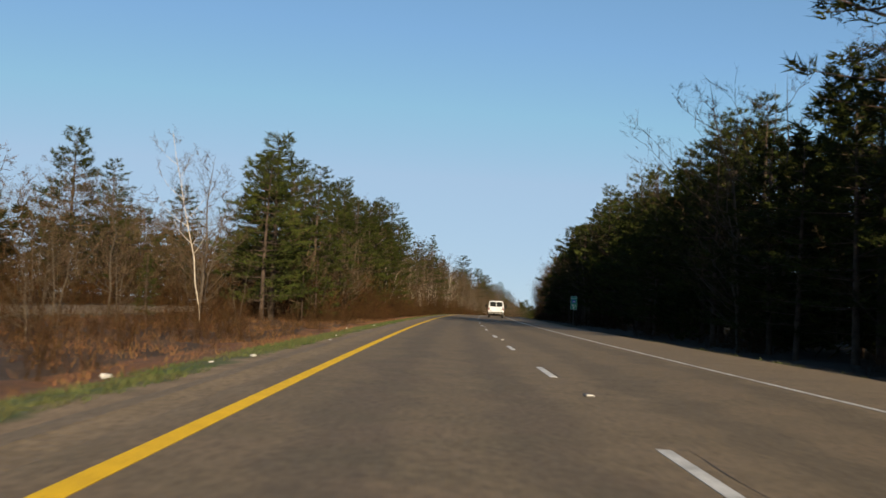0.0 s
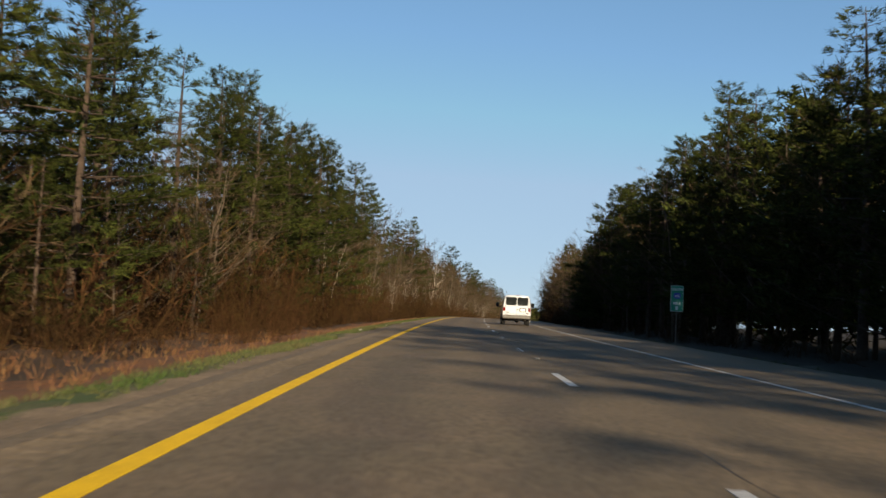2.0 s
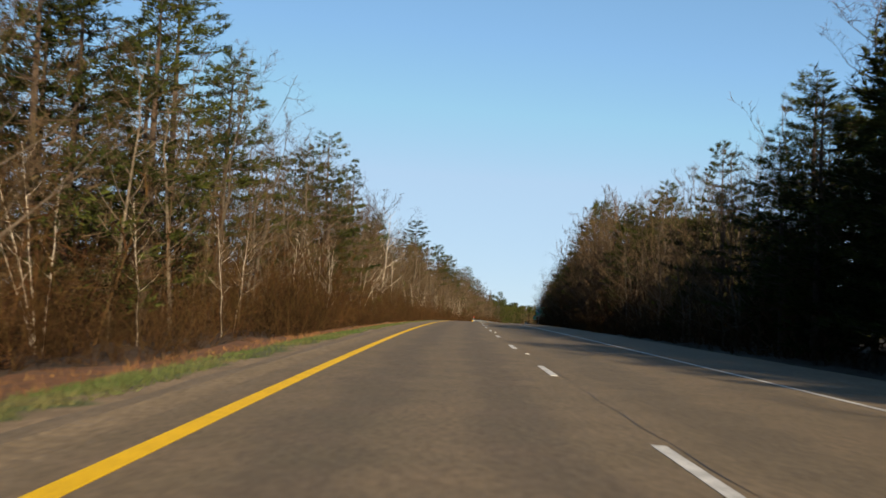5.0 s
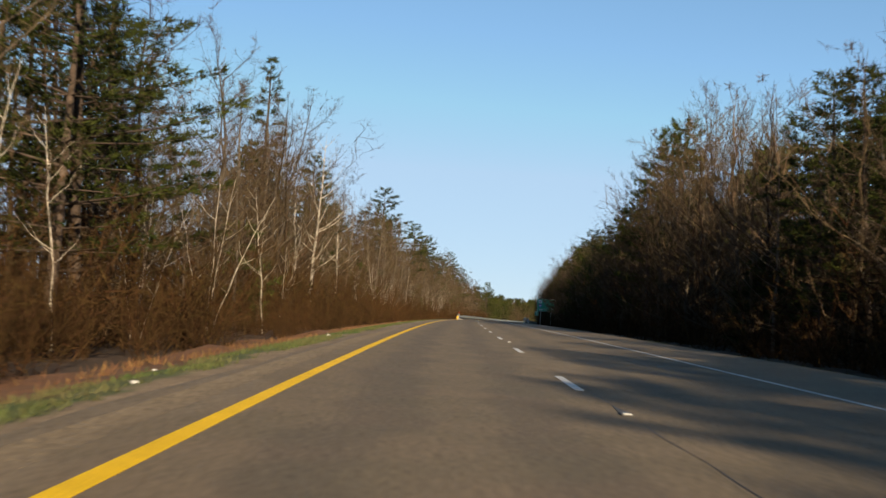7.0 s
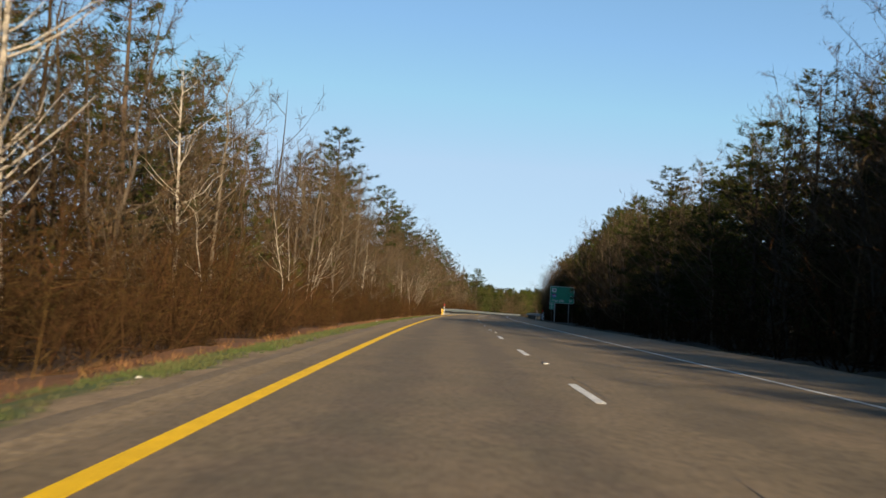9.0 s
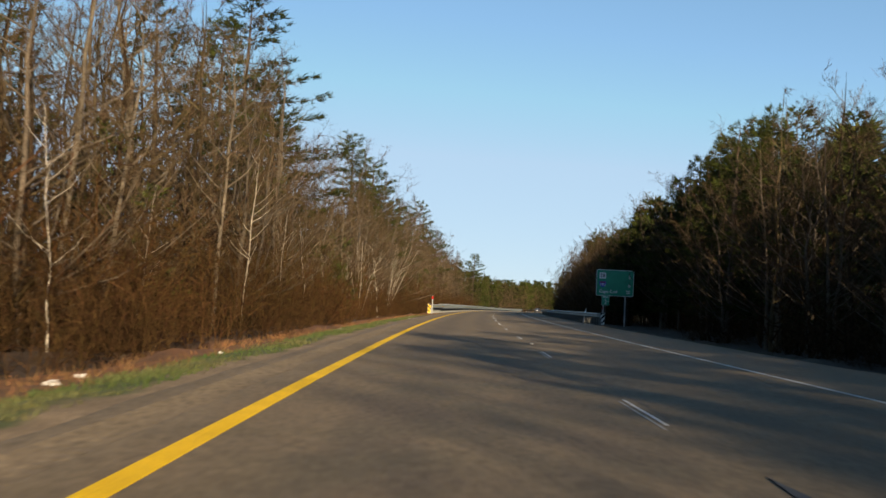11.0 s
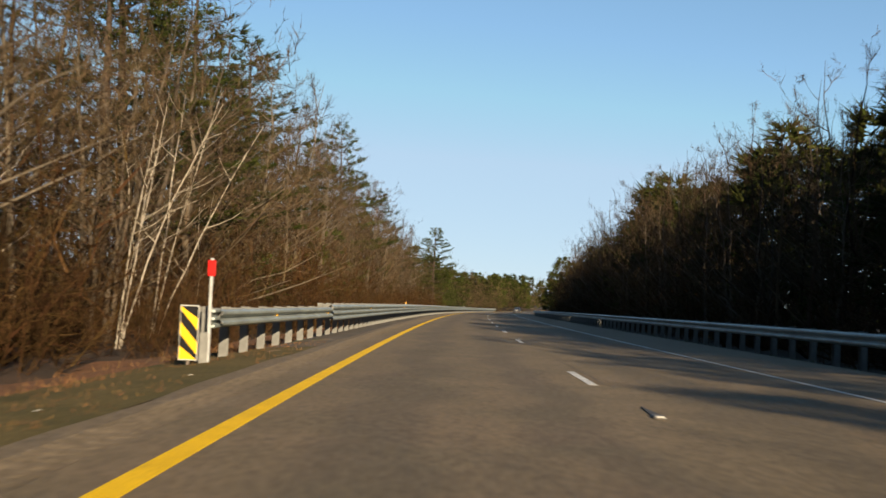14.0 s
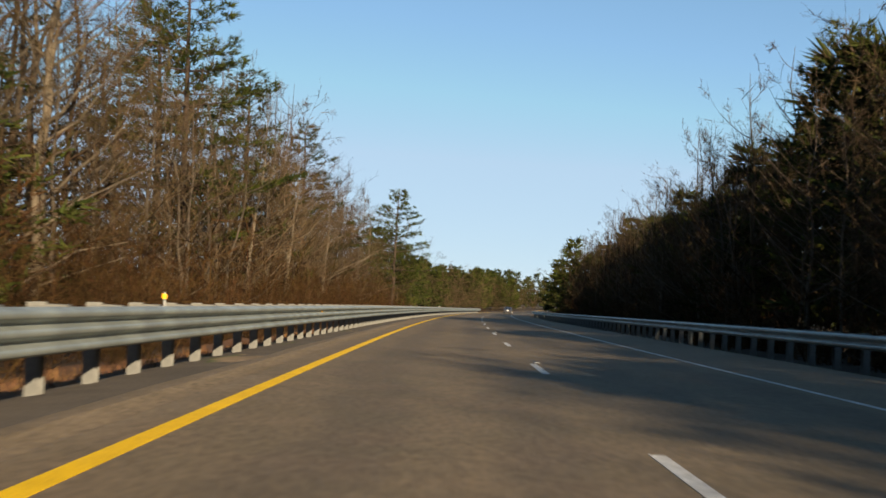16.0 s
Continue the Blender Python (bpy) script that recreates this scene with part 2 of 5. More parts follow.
asphalt_zones = [
    (-2.35, (0.147, 0.110, 0.070), (0.128, 0.096, 0.060)),
    (-1.2, (0.132, 0.096, 0.059), (0.113, 0.085, 0.051)),
    (-0.4, (0.104, 0.076, 0.049), (0.090, 0.070, 0.044)),
    (0.5, (0.132, 0.096, 0.059), (0.110, 0.084, 0.051)),
    (1.2, (0.104, 0.076, 0.049), (0.090, 0.070, 0.044)),
    (2.4, (0.134, 0.099, 0.061), (0.113, 0.085, 0.051)),
    (3.2, (0.107, 0.081, 0.050), (0.092, 0.070, 0.044)),
    (4.2, (0.132, 0.096, 0.059), (0.113, 0.085, 0.051)),
    (5.0, (0.107, 0.081, 0.050), (0.093, 0.070, 0.044)),
    (99, (0.141, 0.106, 0.066), (0.123, 0.092, 0.058)),
]
ASPHALT = zoned("asphalt", asphalt_zones, 0.35, 0.35, 0.82, 13.0, 0.35, 55.0)
soil_zones = [
    (-40, (0.043, 0.032, 0.020), (0.029, 0.023, 0.014)),
    (-38, (0.065, 0.061, 0.029), (0.050, 0.043, 0.022)),
    (-22, (0.058, 0.054, 0.027), (0.043, 0.040, 0.020)),
    (-7.6, (0.050, 0.027, 0.014), (0.030, 0.018, 0.010)),
    (-4.75, (0.137, 0.056, 0.020), (0.086, 0.039, 0.016)),
    (-3.75, (0.039, 0.060, 0.012), (0.066, 0.066, 0.022)),
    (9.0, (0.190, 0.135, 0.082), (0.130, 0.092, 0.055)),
    # right of 9.0 the woods' shade is put into the soil colour
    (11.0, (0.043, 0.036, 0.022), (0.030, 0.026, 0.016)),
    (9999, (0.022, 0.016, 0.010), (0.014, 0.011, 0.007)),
]
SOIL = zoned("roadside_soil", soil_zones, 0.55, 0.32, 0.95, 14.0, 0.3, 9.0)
YELLOW = material("yellow_road_paint", (0.66, 0.405, 0.012), 0.75, vary=0.14, scale=2.5, fine=0.18, fine_scale=35, bump=0.2, bump_scale=60, spec=0.15)
WHITE_PAINT = material("white_road_paint", (0.52, 0.51, 0.48), 0.6, vary=0.4, scale=4.0, fine=0.25, fine_scale=22, bump=0.2, bump_scale=60)
WORN_PAINT = material("worn_white_road_paint", (0.30, 0.29, 0.27), 0.7, second=(0.13, 0.12, 0.105), scale=2.2, fine=0.2, fine_scale=25)

EDGE_PAINT = material("dull_white_edge_paint", (0.46, 0.45, 0.42), 0.65, second=(0.27, 0.255, 0.23), scale=1.6, fine=0.3, fine_scale=18)
TAR = material('tar', (0.022, 0.02, 0.019), 0.7, vary=0.4, scale=5)

# ---- ground and road
lat_grid = sorted(set(list(LAND_LAT) + list(np.arange(-60, -3, 1.5)) + [-2.95, -3.4, -3.9, -4.4, -5.0] + list(np.arange(8.3, 40, 1.6))))
s_grid = np.concatenate([np.arange(-400, -40, 40), np.arange(-40, 720, 2.5), np.arange(720, 1501, 20)])
LG, SG = np.meshgrid(np.array(lat_grid), s_grid)
rough_land = np.where((LG < -5.6) | (LG > 10.5), 1.0, 0.15) * (0.11 * np.sin(SG * 0.83 + LG * 1.9) + 0.09 * np.sin(SG * 1.9 - LG * 0.7) + 0.08 * np.sin(SG * 0.31 + 1.3 * LG))
rough_land = np.where((LG > -3.4) & (LG < 8.8) | ((LG < -22) & (LG > -40)), 0.0, rough_land)
sheet("ground", s_grid, LG, land(LG) + rough_land, SOIL, "roadside ground with straw grass, brown leaves and bare soil, painted darker for shade by the right woods", "ground")

GRAVEL = material("roadside_gravel", (0.092, 0.074, 0.056), 0.95, second=(0.062, 0.051, 0.040), scale=0.8, fine=0.35, fine_scale=22, bump=0.5, bump_scale=18, spec=0.2)
gravel_s = np.arange(466, 790, 1.0)
gravel_lats = np.array([-5.1, -4.6, -4.1, -3.6, -3.15])
gravel_l = np.tile(gravel_lats, (len(gravel_s), 1))
gravel_l[:, 0] += 0.22 * np.sin(gravel_s * 0.9) + 0.12 * np.sin(gravel_s * 2.3)
gravel_up = land(gravel_l) + 0.022 + 0.012 * np.sin(gravel_s * 1.7)[:, None] * np.sin(gravel_l * 5)
gravel_up[:, 0] -= 0.05
STRAW = material("dry_verge_turf", (0.098, 0.074, 0.030), 0.95, second=(0.060, 0.052, 0.020), scale=0.7, fine=0.4, fine_scale=20, bump=0.5, bump_scale=16, spec=0.1)
turf_s = np.arange(427, 468, 1.0)
turf_l = np.tile(np.array([-6.4, -5.6, -4.8, -4.0, -3.16]), (len(turf_s), 1))
turf_l[:, 0] += 0.3 * np.sin(turf_s * 0.8) + np.interp(turf_s, [427, 436], [2.4, 0])
turf_l[:, 1] += np.interp(turf_s, [427, 436], [1.7, 0])
turf_l[:, 2] += np.interp(turf_s, [427, 436], [1.0, 0])
turf_up = land(turf_l) + 0.03 + 0.015 * np.sin(turf_s * 1.3)[:, None] * np.sin(turf_l * 4)
turf_up[:, 0] -= 0.08
sheet("turf_strip", turf_s, turf_l, turf_up, STRAW, "olive-tan dry turf before the median guardrail", "turf")
sheet("gravel_strip", gravel_s, gravel_l, gravel_up, GRAVEL, "grey-brown gravel strip under the median guardrail", "gravel")

s_road = np.concatenate([np.arange(-400, -20, 20), np.arange(-20, 700, 2.5), np.arange(700, 1501, 10)])
edge_w = 0.10 * np.sin(s_road * 0.9) * np.sin(s_road * 0.37 + 1) + 0.05 * np.sin(s_road * 2.7)
road_lats = [-3.24, -3.1, -2.87]
right_lats = [-2.43, -1.95, -1.2, -0.4, 0.5, 1.2, 1.71, 2.4, 3.2, 4.2, 5.35, 7, 8.25, 8.4]
l0 = np.tile(np.array(road_lats), (len(s_road), 1))
l0[:, 0] += 0.7 * edge_w - 0.05
l0[:, 1] += 0.7 * edge_w
sheet("road", s_road, l0, [-0.075, 0, 0], ASPHALT, "brown-grey worn asphalt shoulder edge", "road")
sheet("road", s_road, right_lats, [0] * (len(right_lats) - 1) + [-0.08], ASPHALT, "brown-grey worn asphalt motorway carriageway with darker wheel tracks", "road")
# milled rumble strip in the shoulder: a groove every 0.3 m
rs = np.arange(-12, 590, 0.075)
wave = np.tile(np.array([0.0, -0.016, -0.016, 0.0]), len(rs) // 4 + 1)[: len(rs)]
ups = np.stack([0 * wave, wave, wave, 0 * wave], 1)
sheet("rumble_strip", rs, [-2.87, -2.84, -2.46, -2.43], ups, ASPHALT, "milled rumble grooves in the asphalt shoulder", "road")
sheet("road", np.concatenate([np.arange(-400, -12, 20), [-12]]), [-2.87, -2.43], [0, 0], ASPHALT, "brown-grey asphalt shoulder", "road")
sheet("road", np.arange(589.95, 1500, 12), [-2.87, -2.43], [0, 0], ASPHALT, "brown-grey asphalt shoulder", "road")
# the other carriageway beyond the wooded median
sheet("road", np.arange(-300, 1400, 10), [-36.5, -36.3, -24.2, -24], [-0.55, -0.36, -0.36, -0.55], ASPHALT, "asphalt carriageway of the opposite direction", "road")

s_line = np.concatenate([np.arange(-100, 700, 2.0), np.arange(700, 1400, 10)])
slab("lane_line", s_line, -2.05, -1.87, 0.004, -0.02, YELLOW, "solid yellow painted left edge line", "lane line")
slab("lane_line", s_line, 5.31, 5.41, 0.004, -0.02, EDGE_PAINT, "solid white painted right edge line", "lane line")
dashes = thing("lane_line", "broken white painted line between the two lanes", "lane line", kind="structure")
DASH_SHIFT = {5: -0.7, 6: -0.65, 7: 0.3, 12: -0.15, 14: 0.2, 22: -0.45, 24: 0.2, 25: 0.2, 33: 0.6, 35: 0.15, 36: 0.15, 37: 0.2, 38: -0.2, 40: 0.6, 41: 0.3, 43: -0.55, 44: -0.6}
for k, s0 in enumerate([5.8 + 12.19 * k for k in range(-3, 38)] + [10.9 + 12.19 * k for k in range(38, 66)]):
    s0 += DASH_SHIFT.get(k, 0.0)
    worn = 330 < s0 < 400 or 80 < s0 < 110
    if worn:
        # only two ragged strips of the paint are left
        slab("dash", np.linspace(s0, s0 + 2.8, 4), 1.65, 1.68, 0.004, -0.02, WORN_PAINT, parent=dashes)
        slab("dash", np.linspace(s0 + 0.4, s0 + 3.05, 4), 1.73, 1.77, 0.004, -0.02, WHITE_PAINT, parent=dashes)
    else:
        slab("dash", np.linspace(s0, s0 + 3.05, 4), 1.65, 1.77, 0.004, -0.02, WHITE_PAINT, parent=dashes)
for j in range(46):
    c0 = -8 + 12.2 * j + random.uniform(-2, 2)
    cs = np.arange(c0, c0 + random.uniform(4, 10), 0.4)
    cl = 1.86 + 0.05 * np.sin(cs * 0.21) + 0.015 * np.sin(cs * 2.3)
    cw = (0.002 + 0.005 * np.abs(np.sin(cs * 0.9))) * np.minimum(1, np.minimum(cs - cs[0], cs[-1] - cs) / 1.5 + 0.05)
    sheet("road_joint", cs, np.stack([cl - cw, cl + cw], 1), [0.003, 0.003], TAR, "dark open joint between the two lanes", "road joint")

# ---- vegetation
BARK = material("pine_bark", (0.058, 0.041, 0.030), 0.95, vary=0.5, scale=2.0, fine=0.3, fine_scale=14, per_object=0.25, spec=0.2)
GREY_BARK = material("grey_bark", (0.078, 0.061, 0.044), 0.95, vary=0.45, scale=2.5, fine=0.25, fine_scale=16, per_object=0.3, spec=0.2)
TWIGS = island_vary(material("bare_twigs", (0.052, 0.036, 0.021), 0.95, vary=0.35, scale=0.5, per_object=0.3, spec=0.05), 0.35, 1.9, 0.02)
PALE_BARK = material("birch_bark", (0.38, 0.34, 0.28), 0.85, second=(0.22, 0.19, 0.15), scale=3.0, fine=0.25, fine_scale=12, per_object=0.15, spec=0.2)
DEAD_WOOD = material("dead_wood", (0.112, 0.090, 0.064), 0.95, vary=0.4, scale=2.0, fine=0.2, fine_scale=14, spec=0.2)
NEEDLES = island_vary(material("pine_needles", (0.031, 0.036, 0.008), 0.8, second=(0.014, 0.019, 0.005), scale=0.45, per_object=0.35, spec=0.05), 0.45, 1.55, 0.02)
SHRUB = island_vary(material("thicket_stems", (0.034, 0.017, 0.007), 0.95, second=(0.020, 0.012, 0.005), scale=0.15, spec=0.05), 0.35, 1.9, 0.02)
GRASS = island_vary(material("verge_grass", (0.030, 0.049, 0.011), 0.85, second=(0.061, 0.058, 0.022), scale=0.25, spec=0.2), 0.6, 1.4, 0.03)
SEDGE = island_vary(material("dry_grass", (0.122, 0.061, 0.024), 0.9, second=(0.075, 0.039, 0.017), scale=0.3, spec=0.2), 0.6, 1.4, 0.02)


def tube(pts, radii, sides):
    pts = np.asarray(pts, float)
    d = np.gradient(pts, axis=0)
    d /= np.linalg.norm(d, axis=1, keepdims=True) + 1e-9
    ref = np.where(np.abs(d[:, 2:3]) > 0.9, [[1.0, 0, 0]], [[0, 0, 1.0]])
    u = np.cross(d, ref)
    u /= np.linalg.norm(u, axis=1, keepdims=True) + 1e-9
    w = np.cross(d, u)
    a = np.arange(sides) * 2 * np.pi / sides
    v = pts[:, None] + np.asarray(radii)[:, None, None] * (np.cos(a)[None, :, None] * u[:, None] + np.sin(a)[None, :, None] * w[:, None])
    i = np.arange(len(pts) - 1)[:, None] * sides
    j = np.arange(sides)[None, :]
    k = (j + 1) % sides
    q = np.stack([i + j, i + k, i + k + sides, i + j + sides], -1).reshape(-1, 4)
    return v.reshape(-1, 3), q


def blades(rng, roots, dirs, length, width):
    """One thin triangle per root."""
    n = len(roots)
    side = np.cross(dirs, rng.normal(size=(n, 3)))
    side /= np.linalg.norm(side, axis=1, keepdims=True) + 1e-9
    w = np.broadcast_to(width, n)[:, None] / 2
    ln = np.broadcast_to(length, n)[:, None]
    v = np.stack([roots - side * w, roots + side * w, roots + dirs * ln], 1).reshape(-1, 3)
    return v, np.arange(3 * n).reshape(-1, 3)


def unit(v):
    return v / (np.linalg.norm(v, axis=-1, keepdims=True) + 1e-9)


def pine_meshes(seed, height, crown_from=0.25, spread=0.22, whorl=0.62, tufts=20, blade=0.40, gaps=0.15, crook=0.0, m=6):
    """A white pine: tapered trunk, whorls of limbs with flat plumes of needles."""
    rng = np.random.default_rng(seed)
    t = np.linspace(0, 1, 12)
    bend = rng.uniform(-1, 1, 2) * 0.012 * height
    tx = bend[0] * np.sin(t * 2.2) + crook * height * np.sin(t * 4.5)
    ty = bend[1] * np.sin(t * 2.7)
    trunk = np.stack([tx, ty, t * height - 0.5], 1)
    wood = [tube(trunk, 0.0135 * height * (1 - t) ** 0.8 + 0.015, 7)]
    roots, dirs = [], []
    z = 0.12 * height
    while z < 0.985 * height:
        u = z / height
        live = u > crown_from
        for az in rng.uniform(0, 2 * np.pi) + np.arange(rng.integers(3, 6)) * 2 * np.pi / 4.6 + rng.normal(0, 0.25, 1):
            if rng.random() < gaps:
                continue
            shape = min(1.0, (1.02 - u) / 0.62) ** 0.85 * (1.0 if u > 0.35 else 0.85)
            ln = spread * height * shape * rng.uniform(0.55, 1.2) + 0.25
            if not live:
                ln *= rng.uniform(0.25, 0.7)
                if rng.random() < 0.45:
                    continue
            rise = rng.uniform(-0.06, 0.16) + 0.55 * max(0, u - 0.6)
            k = np.linspace(0, 1, 3)
            p0 = np.array([np.interp(u, t, tx), np.interp(u, t, ty), z])
            out = np.array([np.cos(az), np.sin(az), 0])
            limb = p0 + out * (k * ln)[:, None] + np.array([0, 0, 1.0]) * (rise * k * ln + 0.10 * ln * k**3)[:, None]
            wood.append(tube(limb, (0.011 * ln + 0.012) * (1 - 0.85 * k), 3))
            if not live:
                continue
            n = max(4, int(tufts * ln / (spread * height) * rng.uniform(0.8, 1.2)))
            f = rng.uniform(0.22, 1.02, n) ** 0.8
            side = np.array([-out[1], out[0], 0])
            off = rng.normal(0, 0.17, n) * ln * (1.15 - f) * 1.3
            c = np.stack([np.interp(f, k, limb[:, i]) for i in range(3)], 1) + side * off[:, None] + np.array([0, 0, 1.0]) * (rng.normal(0.05, 0.10, n))[:, None]
            d = unit(out * 0.55 + side * np.sign(off)[:, None] * 0.35 + np.array([0, 0, 0.25]))
            dd = unit(np.repeat(d, m, 0) + rng.normal(0, 0.5, (n * m, 3)) * [1, 1, 0.8])
            roots.append(np.repeat(c, m, 0) + rng.normal(0, 0.06, (n * m, 3)))
            dirs.append(dd)
        z += whorl * rng.uniform(0.65, 1.35) * (1.0 if u < 0.8 else 0.7)
    roots, dirs = np.concatenate(roots), np.concatenate(dirs)
    v, f = blades(rng, roots, dirs, rng.uniform(0.6, 1.25, len(roots)) * blade, 0.17 * blade)
    return join_geo(wood), (v, f)


def bare_meshes(seed, height, lean=0.03, limbs=16, first=0.3, reach=0.33, subs=7, twigs=6, stems=1, thick=0.008, droop=0.0, wobble=0.008):
    """A leafless tree: trunk or trunks, limbs that end on a rounded crown, branches and a haze of fine twigs."""
    rng = np.random.default_rng(seed)
    wood, thin, r_all, d_all, l_all = [], [], [], [], []
    up = np.array([0, 0, 1.0])
    for st in range(stems):
        h = height * (1 if st == 0 else rng.uniform(0.75, 1.0))
        az0 = rng.uniform(0, 2 * np.pi)
        t = np.linspace(0, 1, 9)
        ln = lean * rng.uniform(0.4, 1.4) * h * (1 if stems == 1 else 1.8)
        wob = rng.normal(0, wobble * h, (9, 2)) * np.minimum(t * 3, 1)[:, None]
        base = np.array([np.cos(az0), np.sin(az0)]) * (0.0 if stems == 1 else 0.22)
        trunk = np.stack([base[0] + np.cos(az0) * ln * t**1.3 + wob[:, 0], base[1] + np.sin(az0) * ln * t**1.3 + wob[:, 1], t * h * 0.99 - 0.5 * (1 - t)], 1)
        wood.append(tube(trunk, thick * h * (1 - t) ** 0.9 + 0.006, 6))
        n_l = int(limbs * (1 if stems == 1 else 0.65))
        for v in (np.arange(n_l) + rng.uniform(0, 1, n_l)) / n_l:
            # the limb's tip lies on an egg-shaped crown round the stem
            az = rng.uniform(0, 2 * np.pi)
            tip_u = first + 0.10 + (1.03 - first - 0.10) * v
            girth = reach * 0.72 * np.sqrt(max(0.07, 1 - ((tip_u - (first + 0.42 * (1 - first))) / (0.62 * (1 - first))) ** 2)) * rng.uniform(0.8, 1.1)
            p_t = np.array([np.interp(min(tip_u, 1), t, trunk[:, i]) for i in range(3)]) + np.array([np.cos(az), np.sin(az), 0]) * girth * h
            u = max(first * 0.75, tip_u - (0.75 - droop * 2.2) * girth - 0.04)
            p0 = np.array([np.interp(u, t, trunk[:, i]) for i in range(3)])
            L = np.linalg.norm(p_t - p0)
            d0 = (p_t - p0) / L
            k = np.linspace(0, 1, 5)
            limb = p0 + d0 * (k * L)[:, None] + up * ((0.12 - droop) * L * np.sin(np.pi * k) * -0.7)[:, None] + rng.normal(0, 0.025 * L, (5, 3)) * k[:, None]
            wood.append(tube(limb, (0.36 * thick * h * (1.2 - u) + 0.008) * (1 - 0.85 * k), 4))
            n = subs
            f = np.append(rng.uniform(0.25, 0.95, n - 1), 0.98)
            q0 = np.stack([np.interp(f, k, limb[:, i]) for i in range(3)], 1)
            d1 = unit(d0 * 0.6 + rng.normal(0, 0.5, (n, 3)) + up * (0.30 - droop))
            l1 = L * rng.uniform(0.22, 0.45, n) * (1.1 - 0.45 * f)
            thin.append(blades(rng, q0, d1, l1, 0.028))
            i = np.repeat(np.arange(n), twigs)
            g = rng.uniform(0.12, 0.98, n * twigs)
            r_all.append(q0[i] + d1[i] * (l1[i] * g)[:, None])
            d_all.append(unit(d1[i] * 0.7 + rng.normal(0, 0.5, (n * twigs, 3)) + up * (0.2 - droop)))
            l_all.append(rng.uniform(0.35, 0.9, n * twigs) * np.minimum(1.1, 0.3 + l1[i] * 0.5))
    roots, dirs, lens = np.concatenate(r_all), np.concatenate(d_all), np.concatenate(l_all)
    v1, f1 = blades(rng, roots, dirs, lens, 0.018)
    # second order twigs off the first
    n = len(roots) * 3
    idx = rng.integers(0, len(roots), n)
    r2 = roots[idx] + dirs[idx] * (lens[idx] * rng.uniform(0.25, 0.95, n))[:, None]
    d2 = unit(dirs[idx] * 0.7 + rng.normal(0, 0.5, (n, 3)))
    v2, f2 = blades(rng, r2, d2, lens[idx] * rng.uniform(0.35, 0.7, n), 0.0135)
    return join_geo(wood), join_geo(thin + [(v1, f1), (v2, f2)])


class Kind:
    """A kind of tree, built once and copied."""

    def __init__(self, name, label, category, height, wood, leaf, wood_mat, leaf_mat, leaf_name):
        self.name, self.label, self.category, self.height = name, label, category, height
        self.wood = mesh_from(name + "_trunk", *wood, (wood_mat,), smooth=True)
        self.leaf = mesh_from(name + "_crown", *leaf, (leaf_mat,))
        self.leaf_name, self.first = leaf_name, None

    def plant(self, m, group):
        if self.first is None:
            self.first = thing(self.name, self.label, self.category, group, m=m)
            part("trunk", self.wood, self.first)
            part(self.leaf_name, self.leaf, self.first)
            return self.first
        ob = copy_thing(self.first, pose(0, 0, 0))
        ob.matrix_basis = m
        return ob


PINES = [
    Kind("pine_tree", "tall green white pine with layered plumes of needles", "tree", 20, *pine_meshes(11, 20, 0.2, 0.24, 0.8, tufts=36), BARK, NEEDLES, "crown"),
    Kind("pine_tree", "dense green pine with limbs nearly to the ground", "tree", 16, *pine_meshes(12, 16, 0.06, 0.27, 0.7, 36, blade=0.42, gaps=0.05), BARK, NEEDLES, "crown"),
    Kind("pine_tree", "ragged pine with open gaps and dead lower limbs", "tree", 21, *pine_meshes(13, 21, 0.34, 0.25, 1.0, 32, gaps=0.25), BARK, NEEDLES, "crown"),
    Kind("pine_tree", "broad old white pine with heavy plumed limbs", "tree", 22, *pine_meshes(14, 22, 0.18, 0.30, 1.0, 42, blade=0.46, gaps=0.12), BARK, NEEDLES, "crown"),
    Kind("pine_tree", "slim young pine with a pointed top", "tree", 13, *pine_meshes(15, 13, 0.08, 0.21, 0.6, 20, 0.36, gaps=0.05), BARK, NEEDLES, "crown"),
]
CROOKED = Kind("pine_tree", "crooked thin pine with a few ragged tufts", "tree", 21, *pine_meshes(16, 21, 0.55, 0.11, 0.8, 26, 0.40, gaps=0.35, crook=0.012), BARK, NEEDLES, "crown")
BARES = [
    Kind("bare_tree", "leafless grey-barked tree with a haze of fine twigs", "tree", 15, *bare_meshes(21, 15, limbs=21, subs=7, twigs=6), GREY_BARK, TWIGS, "twig_crown"),
    Kind("bare_tree", "leafless tree with steep limbs and pale twigs", "tree", 16, *bare_meshes(22, 16, 0.05, 21, 0.3, 0.32, 7, 6), GREY_BARK, TWIGS, "twig_crown"),
    Kind("bare_tree", "leafless forked tree with brown twigs", "tree", 13, *bare_meshes(23, 13, 0.08, 17, 0.22, 0.38, 6, 6, stems=2), GREY_BARK, TWIGS, "twig_crown"),
    Kind("bare_tree", "small leafless tree with many thin branches", "tree", 9, *bare_meshes(24, 9, 0.08, 15, 0.12, 0.44, 6, 6, stems=2), GREY_BARK, TWIGS, "twig_crown"),
    Kind("bare_tree", "wide leafless tree with low spreading limbs", "tree", 12, *bare_meshes(25, 12, 0.06, 18, 0.18, 0.5, 7, 6), GREY_BARK, TWIGS, "twig_crown"),
]
OAK = Kind("bare_tree", "tall leafless tree with a thick tan forked trunk", "tree", 19, *bare_meshes(26, 19, 0.05, 16, 0.35, 0.26, 7, 7, stems=2, thick=0.0155), DEAD_WOOD, TWIGS, "twig_crown")
